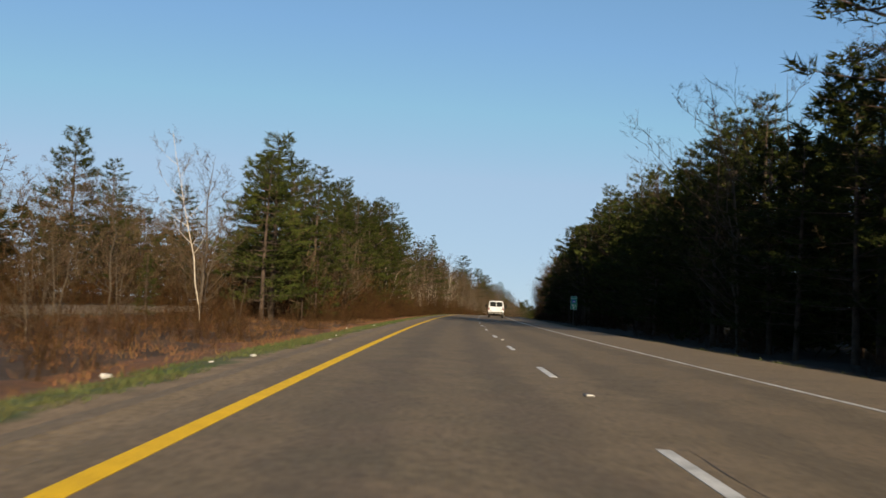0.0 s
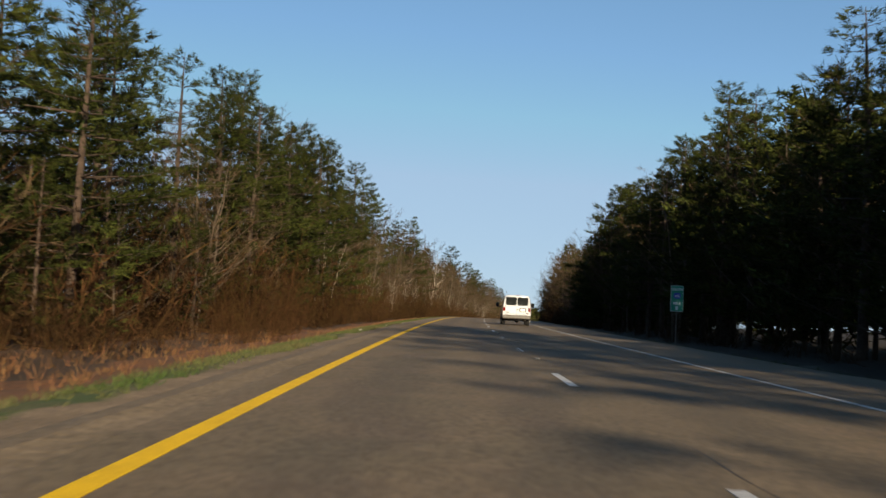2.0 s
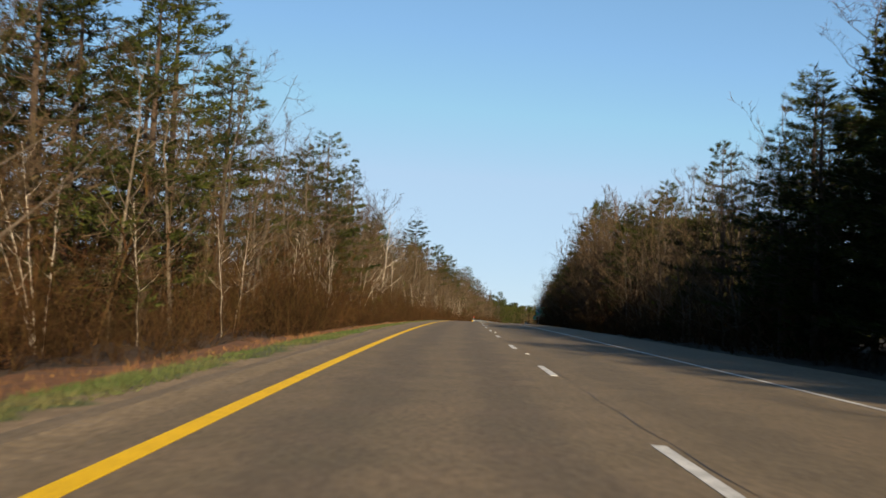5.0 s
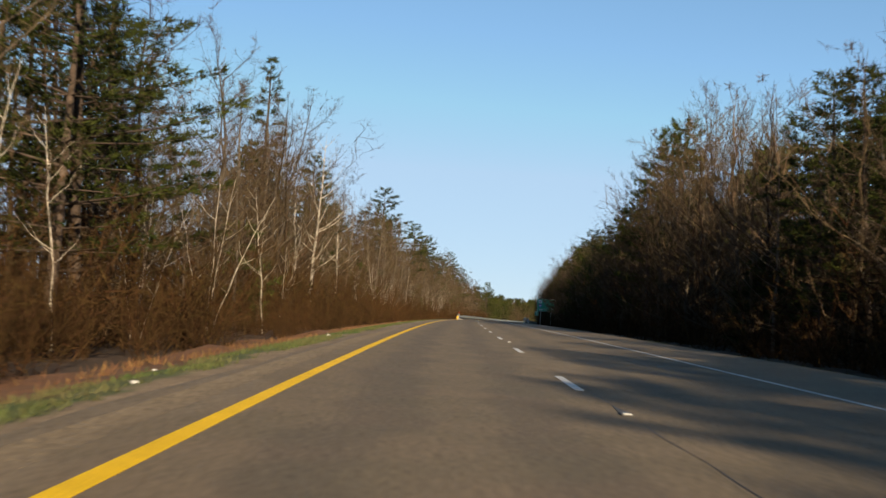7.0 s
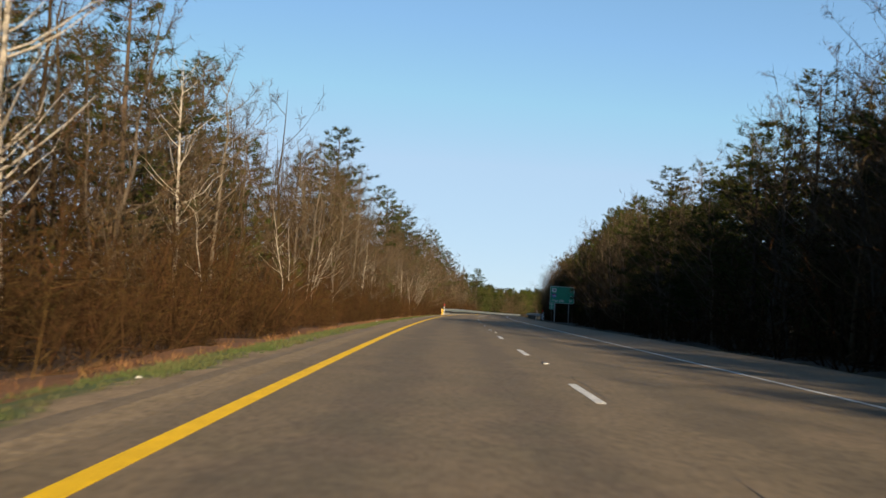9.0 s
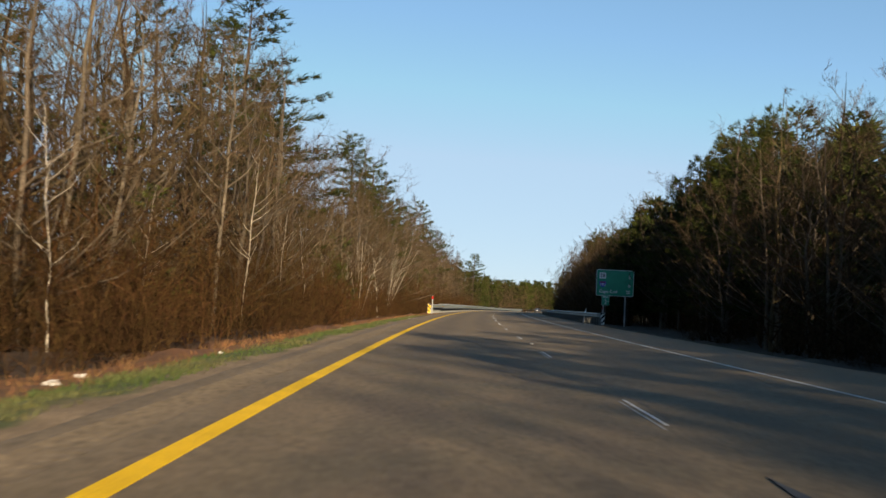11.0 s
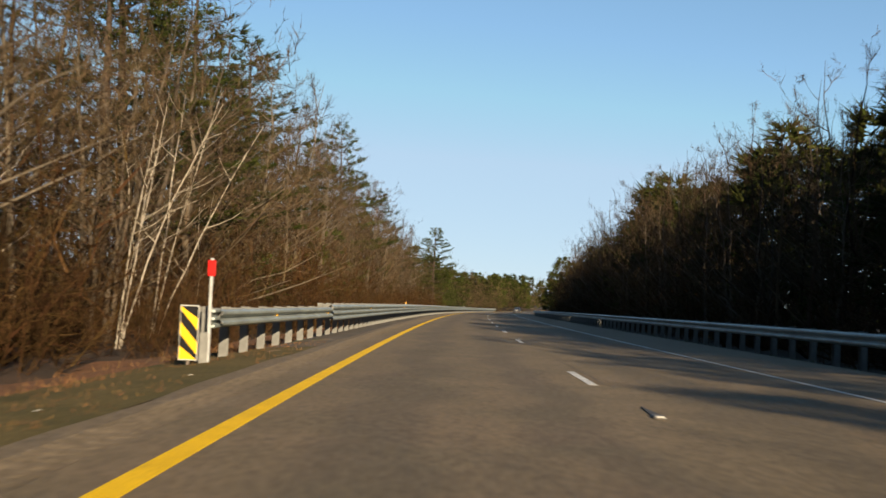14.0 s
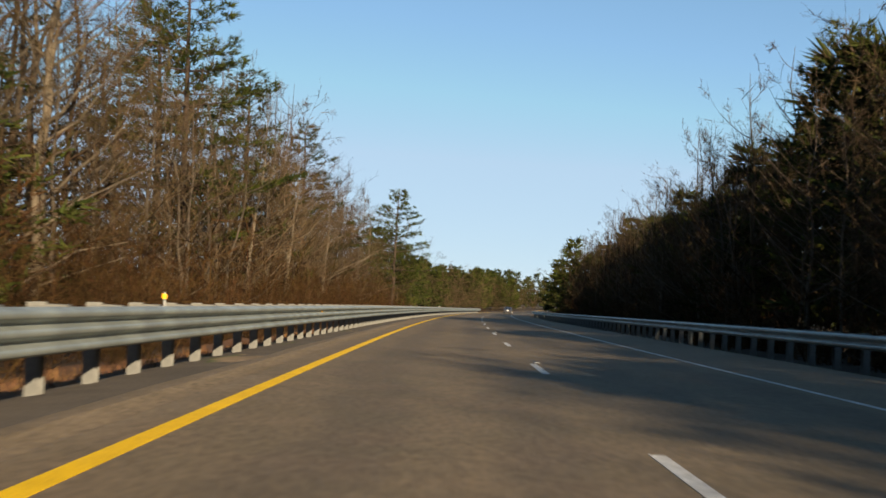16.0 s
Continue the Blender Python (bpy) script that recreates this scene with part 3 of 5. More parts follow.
SPREADING = Kind("bare_tree", "leafless tree with long pale limbs spreading low", "tree", 11, *bare_meshes(27, 11, 0.1, 18, 0.1, 0.62, 8, 7, thick=0.013, droop=0.12), DEAD_WOOD, TWIGS, "twig_crown")
SLIM = Kind("bare_tree", "slim leafless tree with pale tan bark", "tree", 13, *bare_meshes(28, 13, 0.06, 13, 0.4, 0.26, 7, 7, thick=0.009), DEAD_WOOD, TWIGS, "twig_crown")
BIRCHES = [
    Kind("birch_tree", "clump of slim pale-barked birches, leafless", "tree", 9, *bare_meshes(31, 9, 0.14, 8, 0.4, 0.22, 4, 6, stems=4, thick=0.0032, wobble=0.004), PALE_BARK, TWIGS, "twig_crown"),
    Kind("birch_tree", "single leaning white birch, leafless", "tree", 11, *bare_meshes(32, 11, 0.18, 11, 0.4, 0.24, 5, 6, thick=0.0036, wobble=0.004), PALE_BARK, TWIGS, "twig_crown"),
]
SNAG = Kind("dead_tree", "dead pale snag with broken bare limbs", "tree", 18, *bare_meshes(41, 18, 0.02, 20, 0.3, 0.22, 3, 3, thick=0.0085, wobble=0.003), PALE_BARK, DEAD_WOOD, "twig_crown")

def plant(kind, s, lat, height, group, turn=None, lean=0.0):
    if 424 < s < 470 and 0 < lat < 17.5:
        lat += 4.5
    elif 93 < s < 131 and 0 < lat < 17:
        lat += 3.5
    r = random.random() * 360 if turn is None else turn
    k = height / kind.height
    x, y, z = along(s, lat, land(lat))
    wide = k * random.uniform(0.95, 1.2)
    m = pose(x, y, z, random.uniform(-2, 2) + lean, random.uniform(-2, 2), r) @ Matrix.Diagonal((wide, wide, k, 1))
    kind.plant(m, group)


# height of the shaded woods along the road
RIGHT_S = (-110, 0, 18, 46, 72, 104, 125, 145, 160, 175, 193, 210, 228, 250, 264, 280, 290, 312, 326, 345, 370, 400, 420, 470, 500, 530, 551, 561, 580, 640, 700)
RIGHT_H = (12, 11.5, 12.5, 14.5, 15.5, 16, 15, 17.5, 17, 15.5, 16.5, 14, 12.5, 13, 14, 14.5, 17, 17.5, 16, 14, 13.5, 14, 14.5, 15.2, 13.8, 14.3, 16.3, 16, 13.5, 13.5, 12)


def wood_height(s):
    return np.interp(s, RIGHT_S, RIGHT_H)


LEFT, RIGHT, BEYOND = "trees in the wooded median", "trees along the shaded roadside", "trees beyond the opposite carriageway"
# single trees that stand out, and pines added for the shadows they cast
for k, s, lat, h in (
    (PINES[1], 91, -15, 15.5), (PINES[3], 97, -17, 14.5), (PINES[0], 132, -15.5, 16), (PINES[1], 125, -13.5, 13), (PINES[3], 156, -17, 16), (PINES[1], 147, -13.5, 13), (PINES[1], 110, -15, 14),
    (PINES[1], 136, -13.5, 14.5), (PINES[3], 142, -12.5, 14), (PINES[1], 149, -13.5, 15.5), (PINES[1], 155, -12, 15), (PINES[3], 160, -13.5, 16), (PINES[1], 166, -15, 15), (PINES[1], 84, -14.5, 13), (PINES[3], 102, -13.5, 14), (PINES[1], 106, -18, 15), (PINES[2], 118, -14, 14), (PINES[4], 95, -12, 6), (PINES[4], 112, -11.5, 5), (BARES[4], 104, -12.5, 7), (BARES[2], 114, -12, 9),
    (BIRCHES[1], 69, -15.5, 12), (BARES[1], 71, -16, 11), (BARES[0], 62, -19, 8), (BARES[2], 79, -18, 9),
    (PINES[0], 229, -18.5, 23), (PINES[3], 211, -20, 17), (PINES[2], 258.7, -12.3, 17.5), (PINES[3], 272, -15.5, 18), (CROOKED, 322, -17.6, 23.5), (SNAG, 315, -12.4, 16), (SNAG, 322, -14.5, 15), (SNAG, 338, -13, 13), (SLIM, 309, -13.5, 15), (BARES[1], 301, -14, 16.5), (BARES[0], 296, -16, 17), (SNAG, 350, -16, 15),
    (PINES[3], 436, -18.8, 25), (PINES[1], 446, -19, 20.5), (PINES[0], 423, -17, 20), (PINES[0], 500, -17.5, 24), (PINES[3], 533, -18.2, 22.5), (PINES[2], 508, -17, 22), (BARES[0], 592, -12.5, 12),
    (PINES[1], 634, -8.7, 15), (PINES[1], 643, -10, 12), (PINES[4], 655, -10, 10), (PINES[4], 664, -9, 8),
    (PINES[1], 126, -45, 20), (PINES[3], 148, -48, 19), (PINES[0], 178, -47, 19), (PINES[1], 108, -50, 15),
    # pines at 26-40, 313-328 and 433-452 are added to cast shade
    (PINES[0], 35, 20, 26), (PINES[2], 26, 17, 26), (PINES[0], 33, 17.5, 26), (PINES[2], 40, 17.5, 27), (PINES[1], 447, 21, 17), (PINES[1], 443, 23, 18), (PINES[3], 264, 18, 14.5), (PINES[1], 441, 20, 16), (PINES[3], 433, 21, 17), (PINES[1], 452, 20, 16), (PINES[1], 187, 16, 16), (BARES[0], 203, 16.5, 16), (BARES[1], 300, 17, 18), (BARES[0], 306, 19, 19), (BARES[2], 311, 17.5, 17.5), (PINES[1], 313, 17.6, 18), (PINES[1], 321, 18, 18.5), (PINES[3], 328, 20, 18),
        (OAK, 435, -14.5, 19.6), (SPREADING, 464, -12, 11.5), (SPREADING, 456, -12.5, 11), (BARES[0], 420, -14, 18), (OAK, 404, -16, 19), (SLIM, 414, -14.5, 16), (SPREADING, 512, -12, 11), (SLIM, 520, -12.5, 14), (OAK, 541, -13.5, 16), (SLIM, 528, -11.5, 12), (SLIM, 345, -13, 14), (BIRCHES[0], 450, -10.3, 7), (BIRCHES[1], 456, -9.2, 7), (BIRCHES[0], 476, -10.6, 8),
):
    plant(k, s, lat, h, LEFT if lat > -40 and lat < 0 else RIGHT if lat > 0 else BEYOND)

# woods in the median
for s in np.arange(118, 650, 3.2):
    lat = -random.choice((11, 12.5, 14, 16, 18, 20.5)) - random.random() * 1.5
    near = lat > -13.5
    tall = np.interp(s, [118, 200, 330, 400, 560, 640, 700], [1.0, 1.12, 1.0, 1.2, 1.3, 1.0, 0.8])
    pine = random.random() < (0.25 if near else 0.45) * (1.0 if s < 260 else 0.5)
    if pine:
        plant(random.choice(PINES), s + random.uniform(-1.5, 1.5), lat - 1.0, tall * (random.uniform(10, 14) if near else random.uniform(14, 18)), LEFT)
    else:
        plant(random.choice(BARES + [SLIM, SLIM]), s + random.uniform(-1.5, 1.5), lat, tall * (random.uniform(8, 12) if near else random.uniform(12, 17)), LEFT)
for s in (150, 190, 246, 264, 271, 300, 356, 362, 369, 402, 482):
    plant(random.choice(BIRCHES), s, -random.uniform(10, 12), random.uniform(6, 9), LEFT)
for s in (196, 207, 214, 228, 241, 252, 280, 292, 330, 376, 386, 410, 422, 431, 444, 452, 468, 490):
    plant(BIRCHES[1], s, -random.uniform(9.6, 11.5), random.uniform(5, 7.5), LEFT, 180 + random.uniform(-70, 20), random.uniform(10, 26))
for s in np.arange(470, 640, 5.0):
    plant(random.choice(BARES[:3] + [SLIM, SPREADING]), s, -random.uniform(11.5, 14.5), random.uniform(10.5, 14), LEFT)
for s in np.arange(20, 116, 5.5):
    plant(random.choice(BARES[2:4] + PINES[4:]), s, -random.uniform(12, 20), random.uniform(2.5, 5), LEFT)
# woods beyond the opposite carriageway
for s in np.arange(44, 300, 7.0):
    plant(random.choice(BARES[:3] + PINES[:2]), s, -random.uniform(41, 52), random.uniform(10, 14.5), BEYOND)
# shaded woods: a front row, and a taller row behind
for s in np.arange(-20, 640, 4.6):
    p = np.interp(s, [210, 222, 258, 264, 274, 280, 330, 345, 372, 384, 415, 425, 474, 484], [0.75, 0.1, 0.1, 0.7, 0.7, 0.06, 0.06, 0.5, 0.5, 0.15, 0.15, 0.8, 0.7, 0.06])
    for lat, low, high in ((random.uniform(14.2, 16.0), 0.62, 0.84), (random.uniform(16.4, 19.8), 0.9, 1.06)):
        h = wood_height(s) * random.uniform(low, high)
        if random.random() < p:
            plant(random.choice(PINES[:4] + PINES[1:2]), s + random.uniform(-1.5, 1.5), lat + 0.5, h, RIGHT)
        else:
            plant(random.choice(BARES[:3] + BARES[4:]), s + random.uniform(-1.5, 1.5), lat, h * 0.95, RIGHT)


def scattered(rng, templates, places, scales, turns):
    """Many copies of template geometry joined into one."""
    vs, fs, at = [], [], 0
    for p, k, a, i in zip(places, scales, turns, rng.integers(0, len(templates), len(places))):
        v, f = templates[i]
        c, sn = np.cos(a), np.sin(a)
        w = v @ np.array([[c, sn, 0], [-sn, c, 0], [0, 0, 1]]) * k + p
        vs.append(w)
        fs.append(f + at)
        at += len(v)
    return np.concatenate(vs), np.concatenate(fs)


def shrub_geo(seed, height, stems=9, twigs=19, radius=1.0):
    """A leafless bush: arching stems with side twigs, all as slim blades."""
    rng = np.random.default_rng(seed)
    out = []
    for _ in range(stems):
        a, h = rng.uniform(0, 2 * np.pi), height * rng.uniform(0.45, 1.1)
        r0, lean = rng.uniform(0, radius), rng.uniform(0.1, 0.85)
        p = np.array([np.cos(a) * r0, np.sin(a) * r0, -0.2])
        d = unit(np.array([np.cos(a + rng.normal(0, 0.9)) * lean, np.sin(a + rng.normal(0, 0.9)) * lean, 1.0]))
        out.append(blades(rng, p[None], d[None], h, 0.024))
        f = rng.uniform(0.1, 0.95, twigs)
        roots = p + d * (f * h)[:, None]
        dirs = unit(d * 0.7 + rng.normal(0, 0.6, (twigs, 3)) + [0, 0, 0.1])
        lens = h * rng.uniform(0.15, 0.45, twigs) * (1.1 - 0.5 * f)
        out.append(blades(rng, roots, dirs, lens, 0.016))
        i = rng.integers(0, twigs, twigs * 2)
        g = rng.uniform(0.2, 0.9, twigs * 2)
        out.append(blades(rng, roots[i] + dirs[i] * (lens[i] * g)[:, None], unit(dirs[i] + rng.normal(0, 0.6, (twigs * 2, 3))), lens[i] * 0.55, 0.011))
    return join_geo(out)


def sapling_geo(seed, height, twigs=70):
    """A thin upright young tree: one stem with many rising twigs."""
    rng = np.random.default_rng(seed)
    d = unit(np.array([rng.normal(0, 0.12), rng.normal(0, 0.12), 1.0]))
    f = rng.uniform(0.12, 0.98, twigs)
    roots = d * (f * height)[:, None]
    dirs = unit(d * 0.75 + rng.normal(0, 0.5, (twigs, 3)))
    lens = height * rng.uniform(0.08, 0.24, twigs) * (1.2 - 0.7 * f)
    i = rng.integers(0, twigs, twigs * 2)
    return join_geo([blades(rng, np.array([[0, 0, -0.2]]), d[None], height, 0.05), blades(rng, roots, dirs, lens, 0.017), blades(rng, roots[i] + dirs[i] * (lens[i] * rng.uniform(0.2, 0.9, twigs * 2))[:, None], unit(dirs[i] + rng.normal(0, 0.5, (twigs * 2, 3))), lens[i] * 0.5, 0.014)])


veg = np.random.default_rng(77)
bushes = [shrub_geo(s, h) for s, h in ((51, 2.2), (52, 3.0), (53, 3.6), (54, 2.6))]


saplings = [sapling_geo(s, h) for s, h in ((57, 6.0), (58, 7.5), (59, 5.0))]


def thicket(name, label, s_from, s_to, lat_from, lat_to, per_metre, low, high, mat=None, templates=None):
    n = int((s_to - s_from) * per_metre)
    s, lat = veg.uniform(s_from, s_to, n), veg.uniform(lat_from, lat_to, n)
    grow = 0.8 + 0.3 * np.sin(s * 0.11) * np.sin(s * 0.043 + 2)
    edge = min(lat_from, lat_to, key=abs)
    grow = grow * np.interp(np.abs(lat - edge), [0, 2.0], [0.55, 1.0])
    k = veg.uniform(low, high, n) * grow
    lat = np.where(lat < 0, lat - 1.3 * np.interp(s, [105, 116, 168, 195], [0, 1, 1, 0]), lat)
    lat = np.where((lat > 0) & (lat < 18) & (s > 420) & (s < 470), lat + 5.0, lat)
    lat = np.where((lat > 0) & (lat < 15) & (s > 90) & (s < 131), lat + 2.5, lat)
    v, f = scattered(veg, templates or bushes, along(s, lat, land(lat)), k, veg.uniform(0, 6.28, n))
    return tagged(new(name, mesh_from(name, v, f, (mat or SHRUB,))), label, "undergrowth", kind="stuff")


thicket("thicket", "reddish brown leafless thicket under the median trees", 110, 640, -13, -6.5, 2.0, 0.9, 2.0)
thicket("thicket", "low brown leafless brush in the open median", 10, 116, -21, -5.8, 2.6, 0.35, 0.95)
thicket("thicket", "dark leafless thicket along the shaded wood", -16, 680, 13.2, 16.6, 0.3, 0.8, 1.6)
thicket("sapling_thicket", "thin brown leafless saplings among the median trees", 112, 680, -21, -9.2, 1.2, 0.7, 1.5, TWIGS, saplings)
thicket("sapling_thicket", "thin leafless saplings in the shaded wood", -16, 690, 14.0, 22, 0.25, 0.7, 1.5, TWIGS, saplings)

# verge grass
def tufts(name, label, mat, n, s_from, s_to, lat_from, lat_to, blade, width, per=6):
    s, lat = veg.uniform(s_from, s_to, n), veg.uniform(lat_from, lat_to, n)
    keep = np.sin(s * 0.7 + 3 * np.sin(lat * 2)) + np.sin(s * 0.23) + veg.normal(0, 0.8, n) > -0.6
    s, lat = s[keep], lat[keep]
    p = np.repeat(along(s, lat, land(lat) - 0.01), per, 0)
    p[:, :2] += veg.normal(0, 0.05, (len(p), 2))
    d = unit(veg.normal(0, 0.5, (len(p), 3)) * [1, 1, 0] + [0, 0, 1.0])
    v, f = blades(veg, p, d, veg.uniform(0.5, 1.3, len(p)) * blade, width)
    return tagged(new(name, mesh_from(name, v, f, (mat,))), label, "grass", kind="stuff")


tufts("grass", "thin green and straw-coloured verge grass", GRASS, 24000, -4, 440, -4.95, -3.6, 0.10, 0.018)
tufts("dry_grass", "dry tan grass and sedge below the thicket", SEDGE, 7000, -4, 560, -7.4, -4.7, 0.20, 0.016)
tufts("dry_grass", "short olive-tan grass before the median guardrail", SEDGE, 1500, 428, 470, -6.0, -3.3, 0.09, 0.016)
tufts("dry_grass", "tall dry brown grass in the open median", SEDGE, 4500, 8, 116, -22, -7.5, 0.38, 0.02)
tufts("grass", "sparse dull grass beside the shaded shoulder", GRASS, 3500, -4, 560, 8.9, 12.0, 0.12, 0.018)

# woods behind the front trees, and far woods that close the view
def broadened(geo, k):
    """The same blades, k times as wide: fuller growth for woods that stand behind."""
    v, f = geo
    c = v.reshape(-1, 3, 3).copy()
    mid = (c[:, 0] + c[:, 1]) / 2
    c[:, 0], c[:, 1] = mid + (c[:, 0] - mid) * k, mid + (c[:, 1] - mid) * k
    return c.reshape(-1, 3), f


def with_wood(pair, k):
    """Trunk, limbs and broadened twigs of a tree as one set of triangles."""
    (wv, wq), twig = pair
    return join_geo([(wv, np.concatenate([wq[:, [0, 1, 2]], wq[:, [0, 2, 3]]])), broadened(twig, k)])


deep_pine = [broadened(pine_meshes(sd, 15, 0.03, 0.29, 1.3, 6, 1.45, gaps=0.0, m=4)[1], 0.95) for sd in (71, 72)]
mid_pine = [broadened(pine_meshes(sd, 15, 0.03, 0.26, 1.1, 15, 0.62, gaps=0.0, m=4)[1], 1.25) for sd in (77, 78)]
edge_bare = [with_wood(bare_meshes(sd, 12, 0.05, 12, 0.05, 0.4, 4, 5), 1.3) for sd in (67, 68)]
fine_bush = [pine_meshes(75, 5, 0.0, 0.33, 0.5, 9, 0.36)[1], pine_meshes(76, 4.5, 0.0, 0.36, 0.5, 9, 0.36)[1]]
bush_pine = [broadened(pine_meshes(sd, h, 0.0, 0.35, 0.58, 3, 0.9, gaps=0.0, m=4)[1], 1.1) for sd, h in ((73, 5), (74, 4))]
far_pine = [broadened(pine_meshes(sd, 14, 0.04, 0.26, 1.2, 7, 1.5, m=4)[1], 1.3) for sd in (61, 62)]
far_bare = [broadened(bare_meshes(63, 12, 0.05, 11, 0.08, 0.4, 4, 3)[1], 2.4), broadened(bare_meshes(64, 12, 0.05, 11, 0.08, 0.4, 4, 3)[1], 2.4)]
back_bare = [broadened(bare_meshes(sd, 12, 0.05, 14, 0.06, 0.42, 5, 4)[1], 2.0) for sd in (65, 66)]
back_bush = [broadened(shrub_geo(sd, h, twigs=13), 2.2) for sd, h in ((55, 3.0), (56, 3.6), (60, 2.6))]


def woods(name, label, mat, templates, n, s_from, s_to, lats, low, high, by_profile=0):
    """by_profile: the templates' own height, where the wood follows the shaded woods' height along the road."""
    s = veg.uniform(s_from, s_to, n)
    lat = np.array([veg.uniform(*lats[i % len(lats)]) for i in range(n)])
    lat = np.where((lat > 0) & (lat < 19) & (s > 415) & (s < 472), lat + 5.0, lat)
    lat = np.where((lat > 0) & (lat < 17) & (s > 93) & (s < 132), lat + 3.5, lat)
    k = veg.uniform(low, high, n) * (wood_height(s) / by_profile if by_profile else 1.0)
    v, f = scattered(veg, templates, along(s, lat, land(lat)), k, veg.uniform(0, 6.28, n))
    return tagged(new(name, mesh_from(name, v, f, (mat,))), label, "woods", kind="stuff")


woods("deep_woods", "dense dark pine woods behind the shaded roadside trees", NEEDLES, mid_pine, 80, -60, 224, [(17, 21), (20, 26)], 0.7, 1.0, 15)
woods("deep_woods", "dense dark pine woods behind the shaded roadside trees", NEEDLES, mid_pine, 60, 335, 476, [(17, 21), (20, 26)], 0.65, 0.95, 15)
# deep_pine layers: mostly hidden, added to keep sun and sky out of the wood
woods("deep_woods", "deep pines added behind the shaded roadside to block light", NEEDLES, deep_pine, 95, -90, 224, [(21, 31)], 0.7, 1.0, 15)
woods("deep_woods", "deep pines added behind the shaded roadside to block light", NEEDLES, deep_pine, 90, 335, 476, [(21, 31)], 0.7, 1.0, 15)
woods("deep_woods", "low pines added behind the leafless roadside trees to block light", NEEDLES, deep_pine, 60, 258, 335, [(21, 32)], 0.6, 0.85, 15)
woods("deep_woods", "low pines added behind the leafless roadside trees to block light", NEEDLES, deep_pine, 160, 470, 700, [(17.5, 22), (20, 30)], 0.72, 0.96, 15)
woods("deep_woods", "leafless trees inside the shaded wood", TWIGS, edge_bare, 150, 212, 345, [(14.4, 18.5), (17, 24)], 0.5, 1.0, 12)
woods("deep_woods", "leafless trees inside the shaded wood", TWIGS, edge_bare, 60, 370, 430, [(14.6, 18.5), (17, 24)], 0.6, 0.95, 12)
woods("deep_woods", "leafless trees inside the shaded wood", TWIGS, edge_bare, 240, 474, 700, [(14.0, 17.6), (15.5, 22)], 0.5, 1.0, 12)
woods("deep_woods", "brown brush at the edge of the shaded wood", SHRUB, back_bush, 260, 205, 700, [(13.2, 16.4)], 0.8, 1.6)
woods("deep_woods", "low young pines filling the shaded wood", NEEDLES, bush_pine, 260, -60, 690, [(15, 22), (18, 30)], 0.6, 1.3)
woods("deep_woods", "leafless woods behind the median thicket", TWIGS, back_bare, 330, 84, 690, [(-23, -16), (-19, -13.5)], 0.55, 1.12)
woods("deep_woods", "tall leafless woods behind the median trees", TWIGS, edge_bare, 190, 250, 650, [(-22, -13)], 1.0, 1.5)
woods("deep_woods", "brown brush between the median trees", SHRUB, back_bush, 540, 88, 640, [(-22, -14), (-15, -10.5)], 1.0, 1.9)
woods("deep_woods", "tall brown brush behind the median trees", SHRUB, back_bush, 210, 100, 640, [(-23.2, -17)], 1.9, 2.9)
woods("deep_woods", "young pines among the median trees", NEEDLES, fine_bush, 45, 96, 560, [(-20, -10.5)], 0.6, 1.7)
woods("deep_woods", "leafless woods beyond the opposite carriageway", TWIGS, far_bare, 430, 50, 290, [(-46, -39), (-54, -42)], 0.85, 1.3)
woods("deep_woods", "brown brush beyond the opposite carriageway", SHRUB, back_bush, 190, 50, 290, [(-44, -38.5)], 1.1, 2.1)
woods("deep_woods", "pine woods beyond the opposite carriageway", NEEDLES, far_pine, 70, 70, 330, [(-62, -45)], 0.45, 0.85)
woods("deep_woods", "leafless woods along the opposite carriageway", TWIGS, far_bare, 110, 280, 720, [(-50, -39.5)], 0.8, 1.15)
woods("far_woods", "distant dark green pine woods closing the view", NEEDLES, far_pine, 100, 660, 1060, [(-60, -14), (-30, -12), (13, 30)], 0.6, 1.1)
woods("far_woods", "distant grey-brown leafless woods", TWIGS, far_bare, 130, 640, 1040, [(-50, -9), (-20, -8), (12, 26)], 0.6, 1.15)
woods("far_woods", "mixed woods across the far bend", TWIGS, far_bare, 90, 770, 980, [(-34, -8), (-16, -7)], 0.75, 1.1)
woods("far_woods", "tan leafless woods filling the far bend", TWIGS, far_bare, 120, 800, 900, [(-40, -8), (-24, -8)], 0.6, 0.85)
woods("far_woods", "dark pines behind the far bend", NEEDLES, far_pine, 50, 850, 930, [(-50, -12)], 0.6, 0.85)
woods("far_woods", "dark pines across the far bend", NEEDLES, far_pine, 60, 780, 1000, [(-40, -10)], 0.7, 1.0)


# ---- guardrails
STEEL = material("galvanised_steel", (0.30, 0.335, 0.32), 0.5, 0.45, vary=0.35, scale=1.2, fine=0.12, fine_scale=18, bump=0.08, bump_scale=30)
POST = material("weathered_post", (0.13, 0.13, 0.12), 0.7, vary=0.35, scale=3, fine=0.15, fine_scale=25, bump=0.15)
AMBER = material("amber_reflector", (0.85, 0.42, 0.02), 0.3, vary=0.1)
RED = material("red_sheeting", (0.36, 0.008, 0.008), 0.5, vary=0.15, spec=0.1)
SIGN_YELLOW = material("yellow_sheeting", (0.60, 0.36, 0.012), 0.5, vary=0.12, scale=6, spec=0.2)
SIGN_BLACK = material("black_sheeting", (0.008, 0.008, 0.009), 0.7, vary=0.2, spec=0.1)
SIGN_WHITE = material("white_sheeting", (0.72, 0.73, 0.72), 0.45, vary=0.12, scale=5)
SIGN_GREEN = material("green_sheeting", (0.016, 0.28, 0.16), 0.45, vary=0.15, scale=1.5, fine=0.05)
